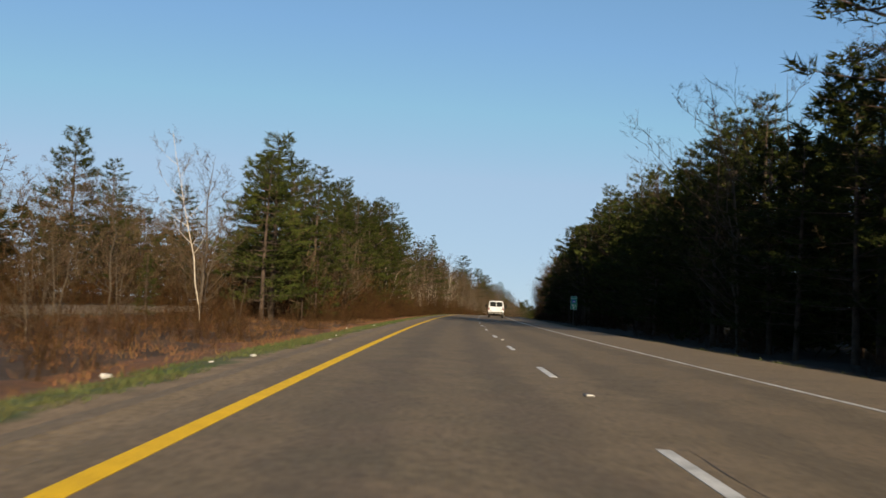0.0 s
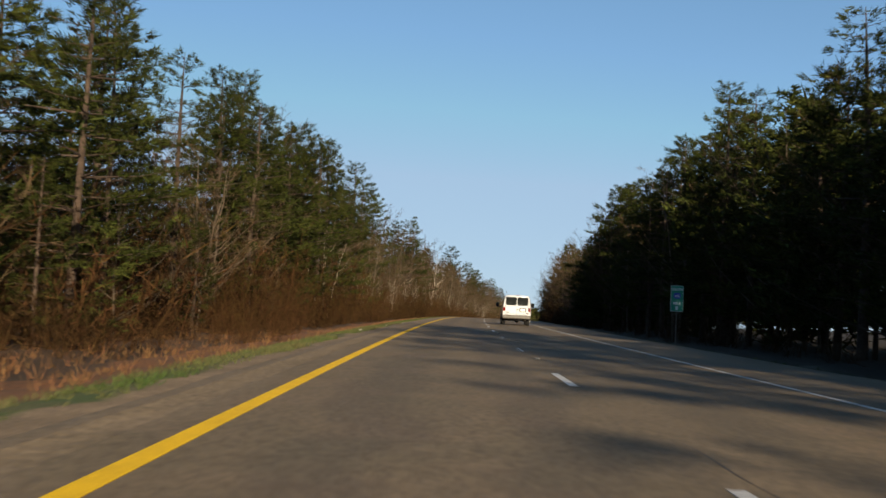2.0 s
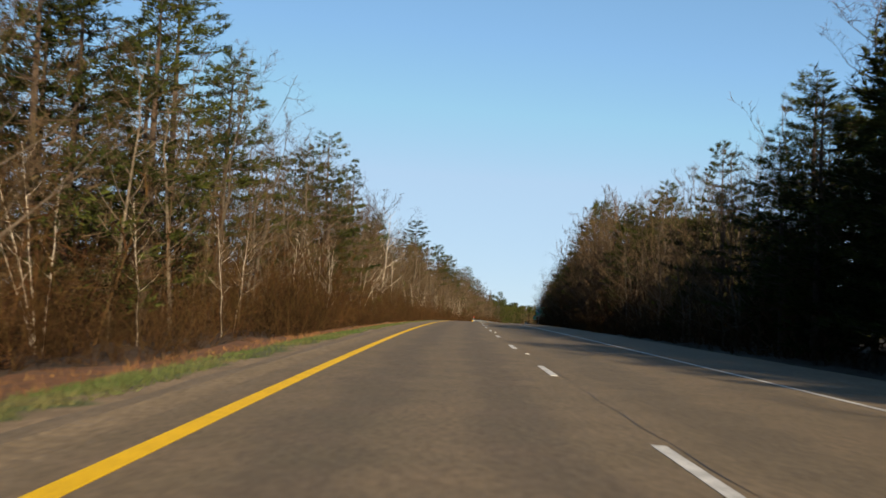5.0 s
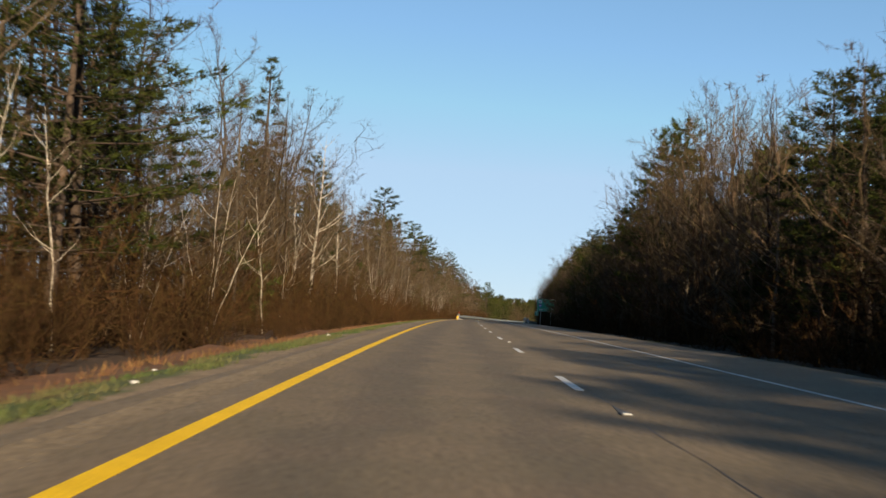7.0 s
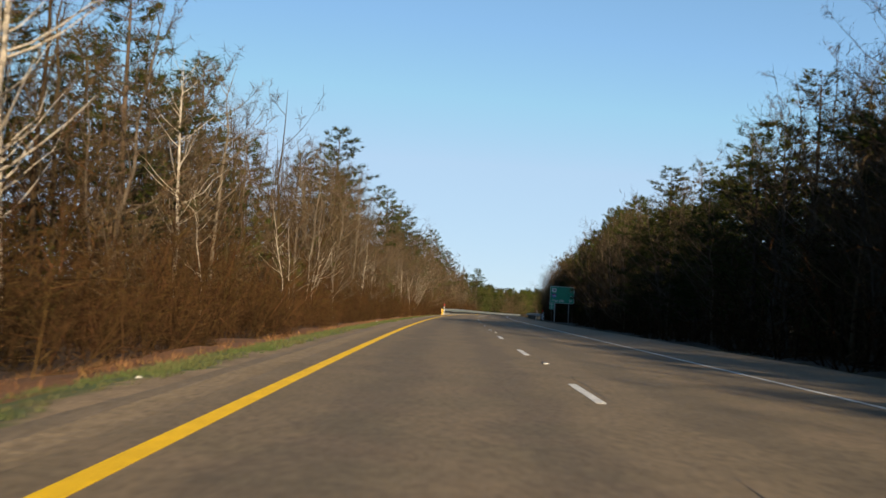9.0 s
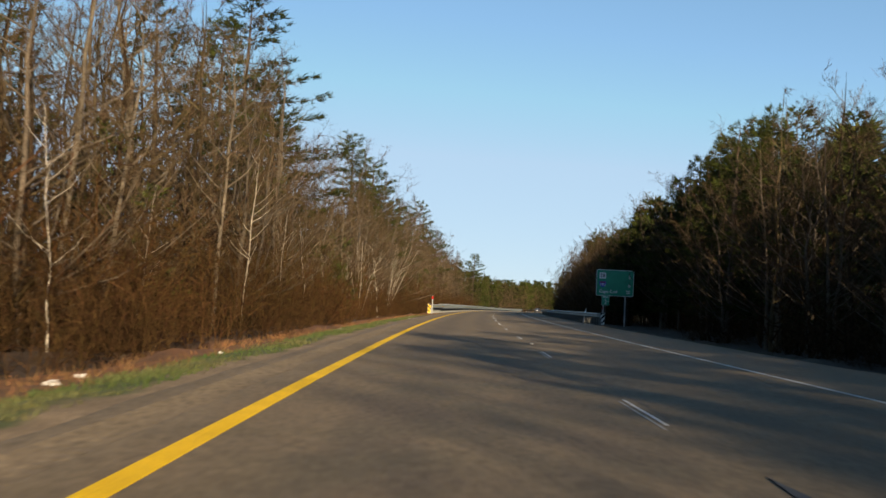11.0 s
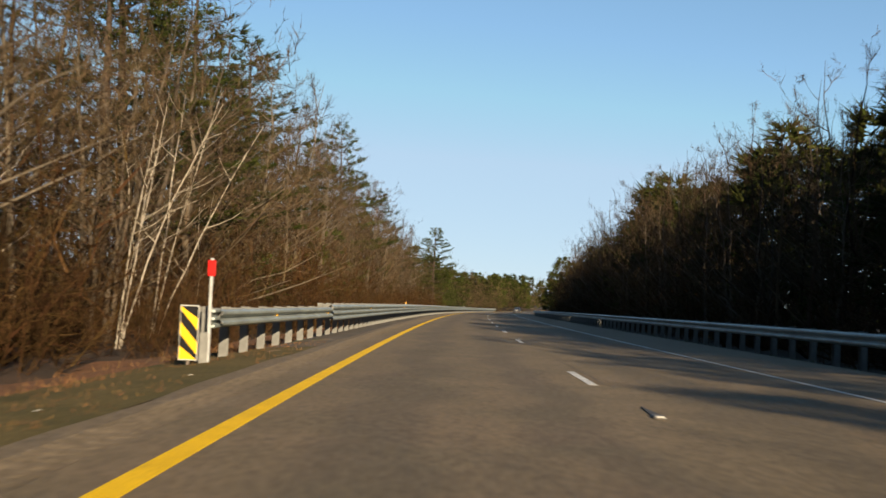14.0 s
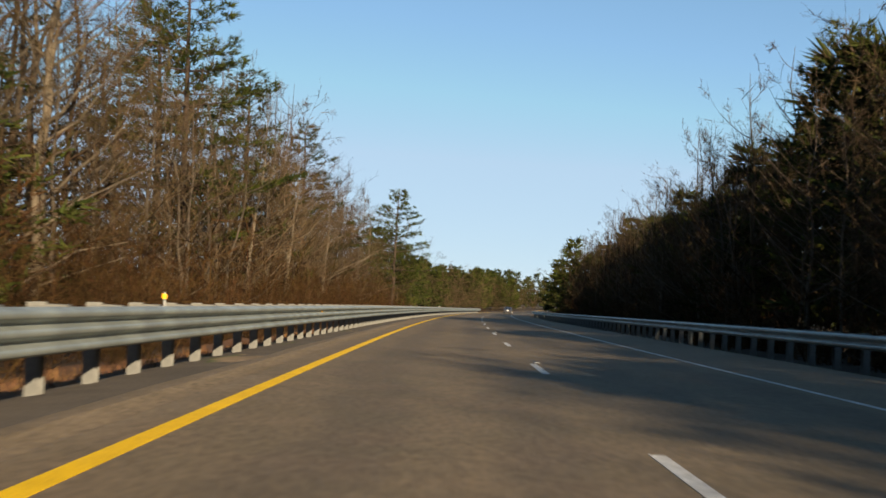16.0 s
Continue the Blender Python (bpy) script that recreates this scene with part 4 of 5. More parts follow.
SIGN_BLUE = material("blue_sheeting", (0.03, 0.07, 0.42), 0.45, vary=0.1)
ALU = material("aluminium", (0.36, 0.37, 0.37), 0.5, 0.6, vary=0.25)
RUST = material("rusty_post", (0.16, 0.13, 0.11), 0.8, 0.3, vary=0.4, scale=4)

# face depth by height for a two-wave and a three-wave beam, from the bottom up
W_BEAM = ((0.44, 0.0), (0.45, 0.03), (0.475, 0.095), (0.535, 0.10), (0.565, 0.055), (0.585, 0.005), (0.615, 0.005), (0.635, 0.055), (0.665, 0.10), (0.725, 0.095), (0.745, 0.03), (0.755, 0.0))
THRIE = ((0.34, 0.0), (0.35, 0.03), (0.372, 0.10), (0.428, 0.105), (0.458, 0.055), (0.478, 0.005), (0.512, 0.005), (0.53, 0.055), (0.556, 0.105), (0.612, 0.105), (0.638, 0.055), (0.656, 0.005), (0.69, 0.005), (0.71, 0.055), (0.736, 0.105), (0.80, 0.10), (0.828, 0.03), (0.84, 0.0))


def beam(s0, s1, lat_at, side, low, high):
    """One length of rolled beam; low and high are the profiles at its two ends. side: +1 faces right, -1 left."""
    s = np.linspace(s0, s1, 4)
    n = 35
    rows = []
    for i, sv in enumerate(s):
        k = i / 3
        u = np.linspace(0, 1, n)
        a = np.array([np.interp(u, np.linspace(0, 1, len(low)), [p[j] for p in low]) for j in (0, 1)])
        b = np.array([np.interp(u, np.linspace(0, 1, len(high)), [p[j] for p in high]) for j in (0, 1)])
        z, d = a * (1 - k) + b * k
        rows.append(along(sv, lat_at(sv) + side * d, z))
    front = np.concatenate(rows)
    back = np.concatenate([along(sv, lat_at(sv) + side * (d_ - 0.006), z_) for sv, (z_, d_) in zip(s, [((1 - i / 3) * np.array([np.interp(np.linspace(0, 1, n), np.linspace(0, 1, len(low)), [p[0] for p in low])]).ravel() + i / 3 * np.interp(np.linspace(0, 1, n), np.linspace(0, 1, len(high)), [p[0] for p in high]), (1 - i / 3) * np.interp(np.linspace(0, 1, n), np.linspace(0, 1, len(low)), [p[1] for p in low]) + i / 3 * np.interp(np.linspace(0, 1, n), np.linspace(0, 1, len(high)), [p[1] for p in high])) for i in range(4)])])
    i = np.arange(3)[:, None] * n + np.arange(n - 1)[None]
    q = np.stack([i, i + 1, i + n + 1, i + n], -1).reshape(-1, 4)
    j = np.arange(3) * n
    rim = np.concatenate([np.stack([j, j + n, j + n + 4 * n, j + 4 * n], 1), np.stack([j + n - 1, j + n - 1 + 4 * n, j + 2 * n - 1 + 4 * n, j + 2 * n - 1], 1)])
    return mesh_from("beam", np.concatenate([front, back]), np.concatenate([q, q[:, ::-1] + 4 * n, rim]), (STEEL,), smooth=True)


def post_mesh(name, top, block_low, block_high, side, mat):
    bm = box_bm((0.15, 0.012, top + 0.5), (0, -0.095, (top - 0.5) / 2), 0.003)
    box_bm((0.15, 0.012, top + 0.5), (0, 0.095, (top - 0.5) / 2), 0.003, bm=bm)
    box_bm((0.012, 0.19, top + 0.5), (0, 0, (top - 0.5) / 2), bm=bm)
    me = bpy.data.meshes.new(name)
    bm.to_mesh(me)
    bm.free()
    me.materials.append(mat)
    bm = box_bm((0.27, 0.15, block_high - block_low), (side * 0.22, 0, (block_high + block_low) / 2), 0.008)
    blk = bpy.data.meshes.new("spacer")
    bm.to_mesh(blk)
    bm.free()
    blk.materials.append(mat)
    return me, blk


def guardrail(label, s0, s1, lat_at, side, thrie_from):
    rail = thing("guardrail", label, "guardrail", kind="structure")
    low_post, high_post = post_mesh("post", 0.78, 0.46, 0.77, side, POST), post_mesh("post", 0.88, 0.36, 0.86, side, POST)
    n = int((s1 - s0) / 1.905)
    for i in range(n + 1):
        s = s0 + 0.3 + 1.905 * i
        me, blk = high_post if s > thrie_from else low_post
        lat = lat_at(s) - side * 0.36
        up = 0.0
        for nm, mesh in (("post", me), ("spacer", blk)):
            ob = part(nm, mesh, rail)
            x, y, z = along(s, lat, up)
            ob.matrix_basis = pose(x, y, z, random.uniform(-0.8, 0.8), random.uniform(-0.8, 0.8), heading(s))
    s = s0
    while s < s1:
        e = s + 3.81
        low = THRIE if s > thrie_from - 0.5 else W_BEAM
        high = THRIE if e > thrie_from + 0.5 else W_BEAM
        part("beam", beam(s, e, lat_at, side, low, high), rail)
        s = e
    return rail


left_lat = lambda s: np.interp(s, [461, 480, 520, 800], [-4.35, -4.05, -3.95, -3.95])
right_lat = lambda s: np.interp(s, [436, 460, 520, 800], [9.7, 9.25, 9.0, 9.0])
left_rail = guardrail("galvanised steel guardrail on posts beside the median", 461.6, 770, left_lat, 1, 476.8)
guardrail("shaded galvanised steel guardrail on posts beside the right shoulder", 436.5, 770, right_lat, -1, 9999)


def end_shoe(s, lat, side, label):
    """The blunt folded end of a rail: nested plates on the first post."""
    t = thing("rail_end", label, "guardrail end", kind="structure", m=placed(s, lat, 0))
    bm = box_bm((0.03, 0.55, 0.30), (0, 0, 0.60), 0.01)
    for z in (0.47, 0.60, 0.73):
        box_bm((0.09, 0.5, 0.05), (side * 0.03, 0.05, z), 0.015, 2, bm=bm)
    bm_part("plate", bm, STEEL, t)
    bm_part("post", box_bm((0.15, 0.15, 1.1), (-side * 0.13, 0.1, 0.25), 0.01), POST, t)
    bm_part("post", box_bm((0.15, 0.15, 0.75), (-side * 0.05, -0.35, 0.0), 0.01), POST, t)
    return t


end_shoe(461.3, -4.36, 1, "grey steel end plates of the median guardrail")
end_shoe(436.2, 9.72, -1, "grey steel end plates of the shaded guardrail")

# amber reflectors on the beam, small delineators on the posts
for s in (467.4, 476.2, 491, 515, 540, 565):
    t = thing("reflector", "small amber reflector tab on the guardrail beam", "reflector", "rail reflectors", m=placed(s, left_lat(s) + 0.012, 0.60 if s < 477 else 0.673))
    bm_part("tab", box_bm((0.03, 0.08, 0.04), (0.012, 0, 0), 0.008), AMBER, t)
for s, lat, mat, nm in ((522.5, -4.31, AMBER, "amber"), (655, -4.31, SIGN_WHITE, "white"), (688, -4.31, SIGN_WHITE, "white"), (640, 9.36, SIGN_WHITE, "white"), (700, 9.36, SIGN_WHITE, "white")):
    t = thing("delineator", f"{nm} reflector on a short stem on the guardrail post", "delineator", "rail delineators", m=placed(s, lat, 0))
    bm_part("stem", box_bm((0.03, 0.02, 0.35), (0, 0, 0.87), 0.004), ALU, t)
    bm_part("reflector", box_bm((0.07, 0.03, 0.08), (0, -0.02, 0.98), 0.01, 2), mat, t)


def object_marker(s, lat, base_mat, stripe_mat, label, flip):
    t = thing("object_marker", label, "road sign", m=placed(s, lat, -0.1))
    bm_part("panel", box_bm((0.32, 0.012, 0.92), (0, 0, 0.46), 0.004), ALU, t)
    bm_part("face", box_bm((0.29, 0.006, 0.88), (0, -0.009, 0.46), 0.002), base_mat, t)
    for i in range(-1, 4):
        bm = bmesh.new()
        z0 = -0.10 + i * 0.40
        lo, hi = (0.0, 0.34) if not flip else (0.34, 0.0)
        pts = [(-0.145, z0 + hi), (0.145, z0 + lo), (0.145, z0 + lo + 0.20), (-0.145, z0 + hi + 0.20)]
        pts = [(x, min(max(z, 0.02), 0.90)) for x, z in pts]
        if max(p[1] for p in pts) - min(p[1] for p in pts) < 0.05:
            continue
        front = [bm.verts.new((x, -0.016, z)) for x, z in pts]
        back = [bm.verts.new((x, -0.0125, z)) for x, z in pts]
        bm.faces.new(front)
        bm.faces.new(back[::-1])
        for k in range(4):
            bm.faces.new((front[k], back[k], back[(k + 1) % 4], front[(k + 1) % 4]))
        bm_part("stripe", bm, stripe_mat, t)
    bm_part("post", box_bm((0.05, 0.04, 1.3), (0, 0.03, 0.2), 0.006), RUST, t)
    return t


object_marker(460.7, -4.62, SIGN_YELLOW, SIGN_BLACK, "yellow and black diagonally striped hazard panel at the guardrail end", False)
object_marker(435.8, 9.95, SIGN_WHITE, SIGN_BLACK, "white and black diagonally striped hazard panel at the guardrail end", True)
t = thing("marker_post", "slim grey post with a red reflective top", "delineator", m=placed(460.9, -4.33, -0.1))
bm_part("post", box_bm((0.055, 0.03, 2.0), (0, 0, 0.72), 0.006), ALU, t)
bm_part("reflector", box_bm((0.13, 0.045, 0.27), (0, -0.01, 1.55), 0.012, 2), RED, t)
t = thing("marker_post", "short grey post with a small red reflective top", "delineator", m=placed(436.0, 9.93, -0.1))
bm_part("post", box_bm((0.05, 0.03, 1.5), (0, 0, 0.55), 0.006), ALU, t)
bm_part("reflector", box_bm((0.10, 0.04, 0.14), (0, -0.01, 1.24), 0.012, 2), RED, t)
t = thing("marker_post", "leaning white flexible delineator stick", "delineator", m=placed(446, 9.35, -0.15) @ pose(0, 0, 0, 0, 9, 0))
bm_part("post", box_bm((0.07, 0.02, 1.25), (0, 0, 0.6), 0.005), SIGN_WHITE, t)


# ---- signs
def words(text, size, mat, parent, x, z, y=-0.02, align="CENTER", bold=0.0):
    cu = bpy.data.curves.new("lettering", "FONT")
    cu.body, cu.size, cu.align_x, cu.extrude, cu.offset = text, size, align, 0.003, bold
    cu.resolution_u = 3
    tmp = bpy.data.objects.new("tmp", cu)
    me = bpy.data.meshes.new_from_object(tmp)
    bpy.data.objects.remove(tmp)
    me.materials.append(mat)
    ob = part("lettering", me, parent)
    ob.matrix_basis = pose(x, y, z, 90, 0, 0)
    return ob


def rounded_plate(w, h, r, thick, y):
    """A plate in the x-z plane with rounded corners."""
    bm = bmesh.new()
    ring = []
    for cx, cz, a0 in ((w / 2 - r, h / 2 - r, 0), (-w / 2 + r, h / 2 - r, 90), (-w / 2 + r, -h / 2 + r, 180), (w / 2 - r, -h / 2 + r, 270)):
        for k in range(6):
            a = radians(a0 + 18 * k)
            ring.append((cx + r * math.cos(a), cz + r * math.sin(a)))
    f = [bm.verts.new((x, y, z)) for x, z in ring]
    b = [bm.verts.new((x, y + thick, z)) for x, z in ring]
    bm.faces.new(f)
    bm.faces.new(b[::-1])
    for k in range(len(f)):
        bm.faces.new((f[k], b[k], b[(k + 1) % len(f)], f[(k + 1) % len(f)]))
    return bm


sign = thing("road_sign", "large green guide sign with white border on two steel posts", "road sign", m=placed(465.5, 13.95, 3.85))
bm_part("backing", rounded_plate(3.80, 2.68, 0.20, 0.02, 0.0), ALU, sign)
bm_part("border", rounded_plate(3.78, 2.66, 0.20, 0.003, -0.004), SIGN_WHITE, sign)
bm_part("face", rounded_plate(3.70, 2.58, 0.17, 0.004, -0.010), SIGN_GREEN, sign)
bm_part("route_plate", rounded_plate(0.66, 0.62, 0.02, 0.004, -0.016), SIGN_WHITE, sign, "white square route plate", pose(-1.28, 0, 0.72))
words("58", 0.50, SIGN_BLACK, sign, -1.28, 0.55, -0.022, bold=0.006)
shield = bmesh.new()
shape = [(-0.36, 0.22), (-0.30, 0.30), (-0.18, 0.27), (0, 0.32), (0.18, 0.27), (0.30, 0.30), (0.36, 0.22), (0.34, 0.0), (0.22, -0.22), (0, -0.34), (-0.22, -0.22), (-0.34, 0.0)]
f = [shield.verts.new((x, -0.016, z)) for x, z in shape]
b = [shield.verts.new((x, -0.012, z)) for x, z in shape]
shield.faces.new(f)
shield.faces.new(b[::-1])
for k in range(len(f)):
    shield.faces.new((f[k], b[k], b[(k + 1) % len(f)], f[(k + 1) % len(f)]))
bm_part("shield", shield, SIGN_BLUE, sign, "blue shield route plate", pose(-1.25, 0, -0.14))
bm_part("shield_top", box_bm((0.60, 0.004, 0.10), (0, -0.019, 0.19)), RED, sign, "red band of the shield", pose(-1.25, 0, -0.14))
words("195", 0.40, SIGN_WHITE, sign, -1.25, -0.32, -0.022, bold=0.004)
words("5", 0.46, SIGN_WHITE, sign, 1.45, 0.50, -0.018, bold=0.004)
words("8", 0.46, SIGN_WHITE, sign, 1.45, -0.38, -0.018, bold=0.004)
words("Cape Cod", 0.44, SIGN_WHITE, sign, -1.58, -1.03, -0.018, "LEFT", bold=0.006)
words("20", 0.46, SIGN_WHITE, sign, 1.35, -1.03, -0.018, bold=0.006)
for x in (-1.1, 1.1):
    bm = box_bm((0.13, 0.012, 6.2), (x, 0.06, -1.8), 0.002)
    box_bm((0.13, 0.012, 6.2), (x, 0.20, -1.8), 0.002, bm=bm)
    box_bm((0.012, 0.13, 6.2), (x, 0.13, -1.8), bm=bm)
    bm_part("post", bm, ALU, sign)

mile = thing("road_sign", "small green mile sign on a thin post", "road sign", m=placed(453, 11.85, 1.95))
bm_part("panel", rounded_plate(0.69, 0.94, 0.03, 0.006, 0.0), ALU, mile)
bm_part("border", rounded_plate(0.68, 0.93, 0.03, 0.002, -0.003), SIGN_WHITE, mile)
bm_part("face", rounded_plate(0.655, 0.905, 0.025, 0.002, -0.006), SIGN_GREEN, mile)
words("MILE", 0.22, SIGN_WHITE, mile, 0, 0.22, -0.011, bold=0.003)
words("6", 0.27, SIGN_WHITE, mile, 0, -0.06, -0.011, bold=0.003)
words("8", 0.27, SIGN_WHITE, mile, 0, -0.38, -0.011, bold=0.003)
bm_part("divider", box_bm((0.6, 0.003, 0.02), (0, -0.008, -0.12)), SIGN_WHITE, mile)
bm_part("post", box_bm((0.06, 0.04, 2.8), (0, 0.03, -1.3), 0.005), RUST, mile)

south = thing("road_sign", "tall narrow green mile sign with a route shield on one post", "road sign", m=placed(128, 12.4, 2.15))
bm_part("panel", rounded_plate(0.72, 1.48, 0.03, 0.006, 0.0), ALU, south)
bm_part("border", rounded_plate(0.71, 1.47, 0.03, 0.002, -0.003), SIGN_WHITE, south)
bm_part("face", rounded_plate(0.68, 1.44, 0.025, 0.002, -0.006), SIGN_GREEN, south)
words("SOUTH", 0.19, SIGN_WHITE, south, 0, 0.46, -0.011, bold=0.003)
bm_part("shield", rounded_plate(0.40, 0.34, 0.12, 0.002, -0.010), SIGN_BLUE, south, "blue shield route plate", pose(0, 0, 0.16))
words("495", 0.19, SIGN_WHITE, south, 0, 0.08, -0.015, bold=0.003)
words("MILE", 0.22, SIGN_WHITE, south, 0, -0.35, -0.011, bold=0.003)
bm_part("bar", box_bm((0.14, 0.003, 0.20), (0, -0.01, -0.55)), SIGN_WHITE, south)
bm_part("post", box_bm((0.07, 0.05, 3.6), (0, 0.035, -1.3), 0.005), RUST, south)

# ---- raised pavement markers in their plough scars
LENS = material("marker_lens", (0.40, 0.39, 0.36), 0.35, vary=0.1)
CAST = material("cast_iron", (0.10, 0.095, 0.09), 0.7, 0.4, vary=0.3, scale=20)
marker = None
for k in range(0, 24):
    m = placed(14.2 + 24.38 * k, 1.80, 0.0)
    if marker is None:
        marker = thing("pavement_marker", "low cast pavement marker with a white lens in the lane line", "pavement marker", "lane markers", m=m)
        bm = box_bm((0.13, 0.24, 0.03), (0, 0, 0.010), 0.012)
        bm_part("casting", bm, CAST, marker)
        bm_part("lens", box_bm((0.09, 0.025, 0.016), (0, -0.11, 0.02), 0.005), LENS, marker)
        v = bmesh.new()
        ring = [(-0.05, 0.1), (0.06, 0.1), (0.07, 0.4), (0.035, 0.75), (0.015, 1.1), (-0.01, 0.75), (-0.03, 0.35)]
        top = [v.verts.new((x, y, 0.004)) for x, y in ring]
        low = [v.verts.new((x, y, -0.01)) for x, y in ring]
        v.faces.new(top)
        v.faces.new(low[::-1])
        for i in range(len(top)):
            v.faces.new((top[i], low[i], low[(i + 1) % len(top)], top[(i + 1) % len(top)]))
        bm_part("tar_patch", v, TAR, marker, "dark ragged tar patch")
    else:
        copy_thing(marker, m)

# ---- litter on the verge
PAPER = material("dirty_paper", (0.50, 0.48, 0.45), 0.8, vary=0.4, scale=6, per_object=0.2)


def litter(s, lat, size, seed):
    rng = random.Random(seed)
    bm = bmesh.new()
    bmesh.ops.create_icosphere(bm, subdivisions=2, radius=1.0)
    for v in bm.verts:
        k = 0.6 + 0.8 * rng.random()
        v.co = Vector((v.co.x * k * 1.3, v.co.y * k, v.co.z * k * 0.55)) * size * 0.7
    t = thing("litter", "crumpled pale scrap of litter on the verge", "litter", "roadside litter", m=placed(s, lat, land(lat) + size * 0.35, rng.uniform(0, 360)))
    bm_part("scrap", bm, PAPER, t)


for i, (s, lat, size) in enumerate(((21.7, -4.3, 0.11), (17, -5.7, 0.14), (32.5, -3.4, 0.07), (19.8, -4.7, 0.07), (38, -4.4, 0.06), (58, -4.6, 0.12), (60, -6.2, 0.10), (66, -4.5, 0.05), (110, -4.6, 0.09), (112, -6.0, 0.08), (121, -4.3, 0.09), (134, -4.2, 0.07), (146, -5.0, 0.09), (152, -4.7, 0.07), (165, -4.4, 0.07), (229, -4.8, 0.07), (236, -4.5, 0.08), (240, -5.3, 0.07), (262, -5.0, 0.13), (268, -3.6, 0.05), (300, -4.5, 0.07), (364, -6.0, 0.16), (366, -6.3, 0.12), (372, -5.5, 0.10), (391, -5.2, 0.11), (418, -4.2, 0.06), (419, -4.0, 0.05), (452, -3.9, 0.05), (457, -3.7, 0.06), (470, -3.6, 0.05))):
    litter(s, lat + 0.6 if lat < -3.9 else lat, size * 0.72, i)


# ---- vehicles
VAN_WHITE = material("van_paint", (0.36, 0.38, 0.40), 0.28, 0.0, vary=0.06, scale=1.5, fine=0.03, fine_scale=20, coat=0.6)
VAN_SILVER = material("van_lower_paint", (0.30, 0.30, 0.29), 0.32, 0.3, vary=0.12, scale=1.5, coat=0.5)
CHROME = material("bumper_metal", (0.06, 0.058, 0.052), 0.45, 0.4, vary=0.25, scale=3, spec=0.25)
GLASS = material("dark_glass", (0.012, 0.014, 0.016), 0.06, vary=0.2, spec=0.8, coat=0.5)
REAR_GLASS = material("rear_glass", (0.005, 0.006, 0.006), 0.10, second=(0.014, 0.016, 0.016), scale=2.0, spec=0.25)
TYRE = material("tyre_rubber", (0.018, 0.018, 0.018), 0.85, vary=0.3, scale=8, bump=0.2, spec=0.12)
TRIM = material("black_trim", (0.010, 0.010, 0.011), 0.8, vary=0.3, spec=0.1)
TAIL = material("tail_lens", (0.11, 0.002, 0.002), 0.4, vary=0.3, scale=8, spec=0.03)
CLEAR = material("reverse_lens", (0.7, 0.68, 0.66), 0.2, vary=0.1)


def loft(stations, close=True):
    """A closed body from mirrored half sections: rows of (y, [(x, z), ...]) from the bottom to the middle of the top."""
    bm = bmesh.new()
    rings = []
    for y, half in stations:
        pts = list(half) + [(-x, z) for x, z in reversed(half[:-1])]
        rings.append([bm.verts.new((x, y, z)) for x, z in pts])
    n = len(rings[0])
    for a, b in zip(rings, rings[1:]):
        for k in range(n):
            bm.faces.new((a[k], a[(k + 1) % n], b[(k + 1) % n], b[k]))
    bm.faces.new(rings[0][::-1])
    bm.faces.new(rings[-1])
    return bm


def wheel(parent, x, y, r, width, rim_mat):
    out = 1 if x > 0 else -1
    w = bm_part("wheel", cyl_bm(r, r, width, 28, pose(0, 0, 0, 0, 90, 0), bevel=0.04), TYRE, parent, "black rubber tyre", pose(x, y, r), smooth=False)
    bm = cyl_bm(r * 0.60, r * 0.55, 0.03, 20, pose(out * (width / 2 + 0.005), 0, 0, 0, 90 * out, 0))
    cyl_bm(r * 0.2, r * 0.16, 0.05, 14, pose(out * (width / 2 + 0.025), 0, 0, 0, 90 * out, 0), bm=bm)
    bm_part("rim", bm, rim_mat, w, "dull silver wheel rim")
    return w


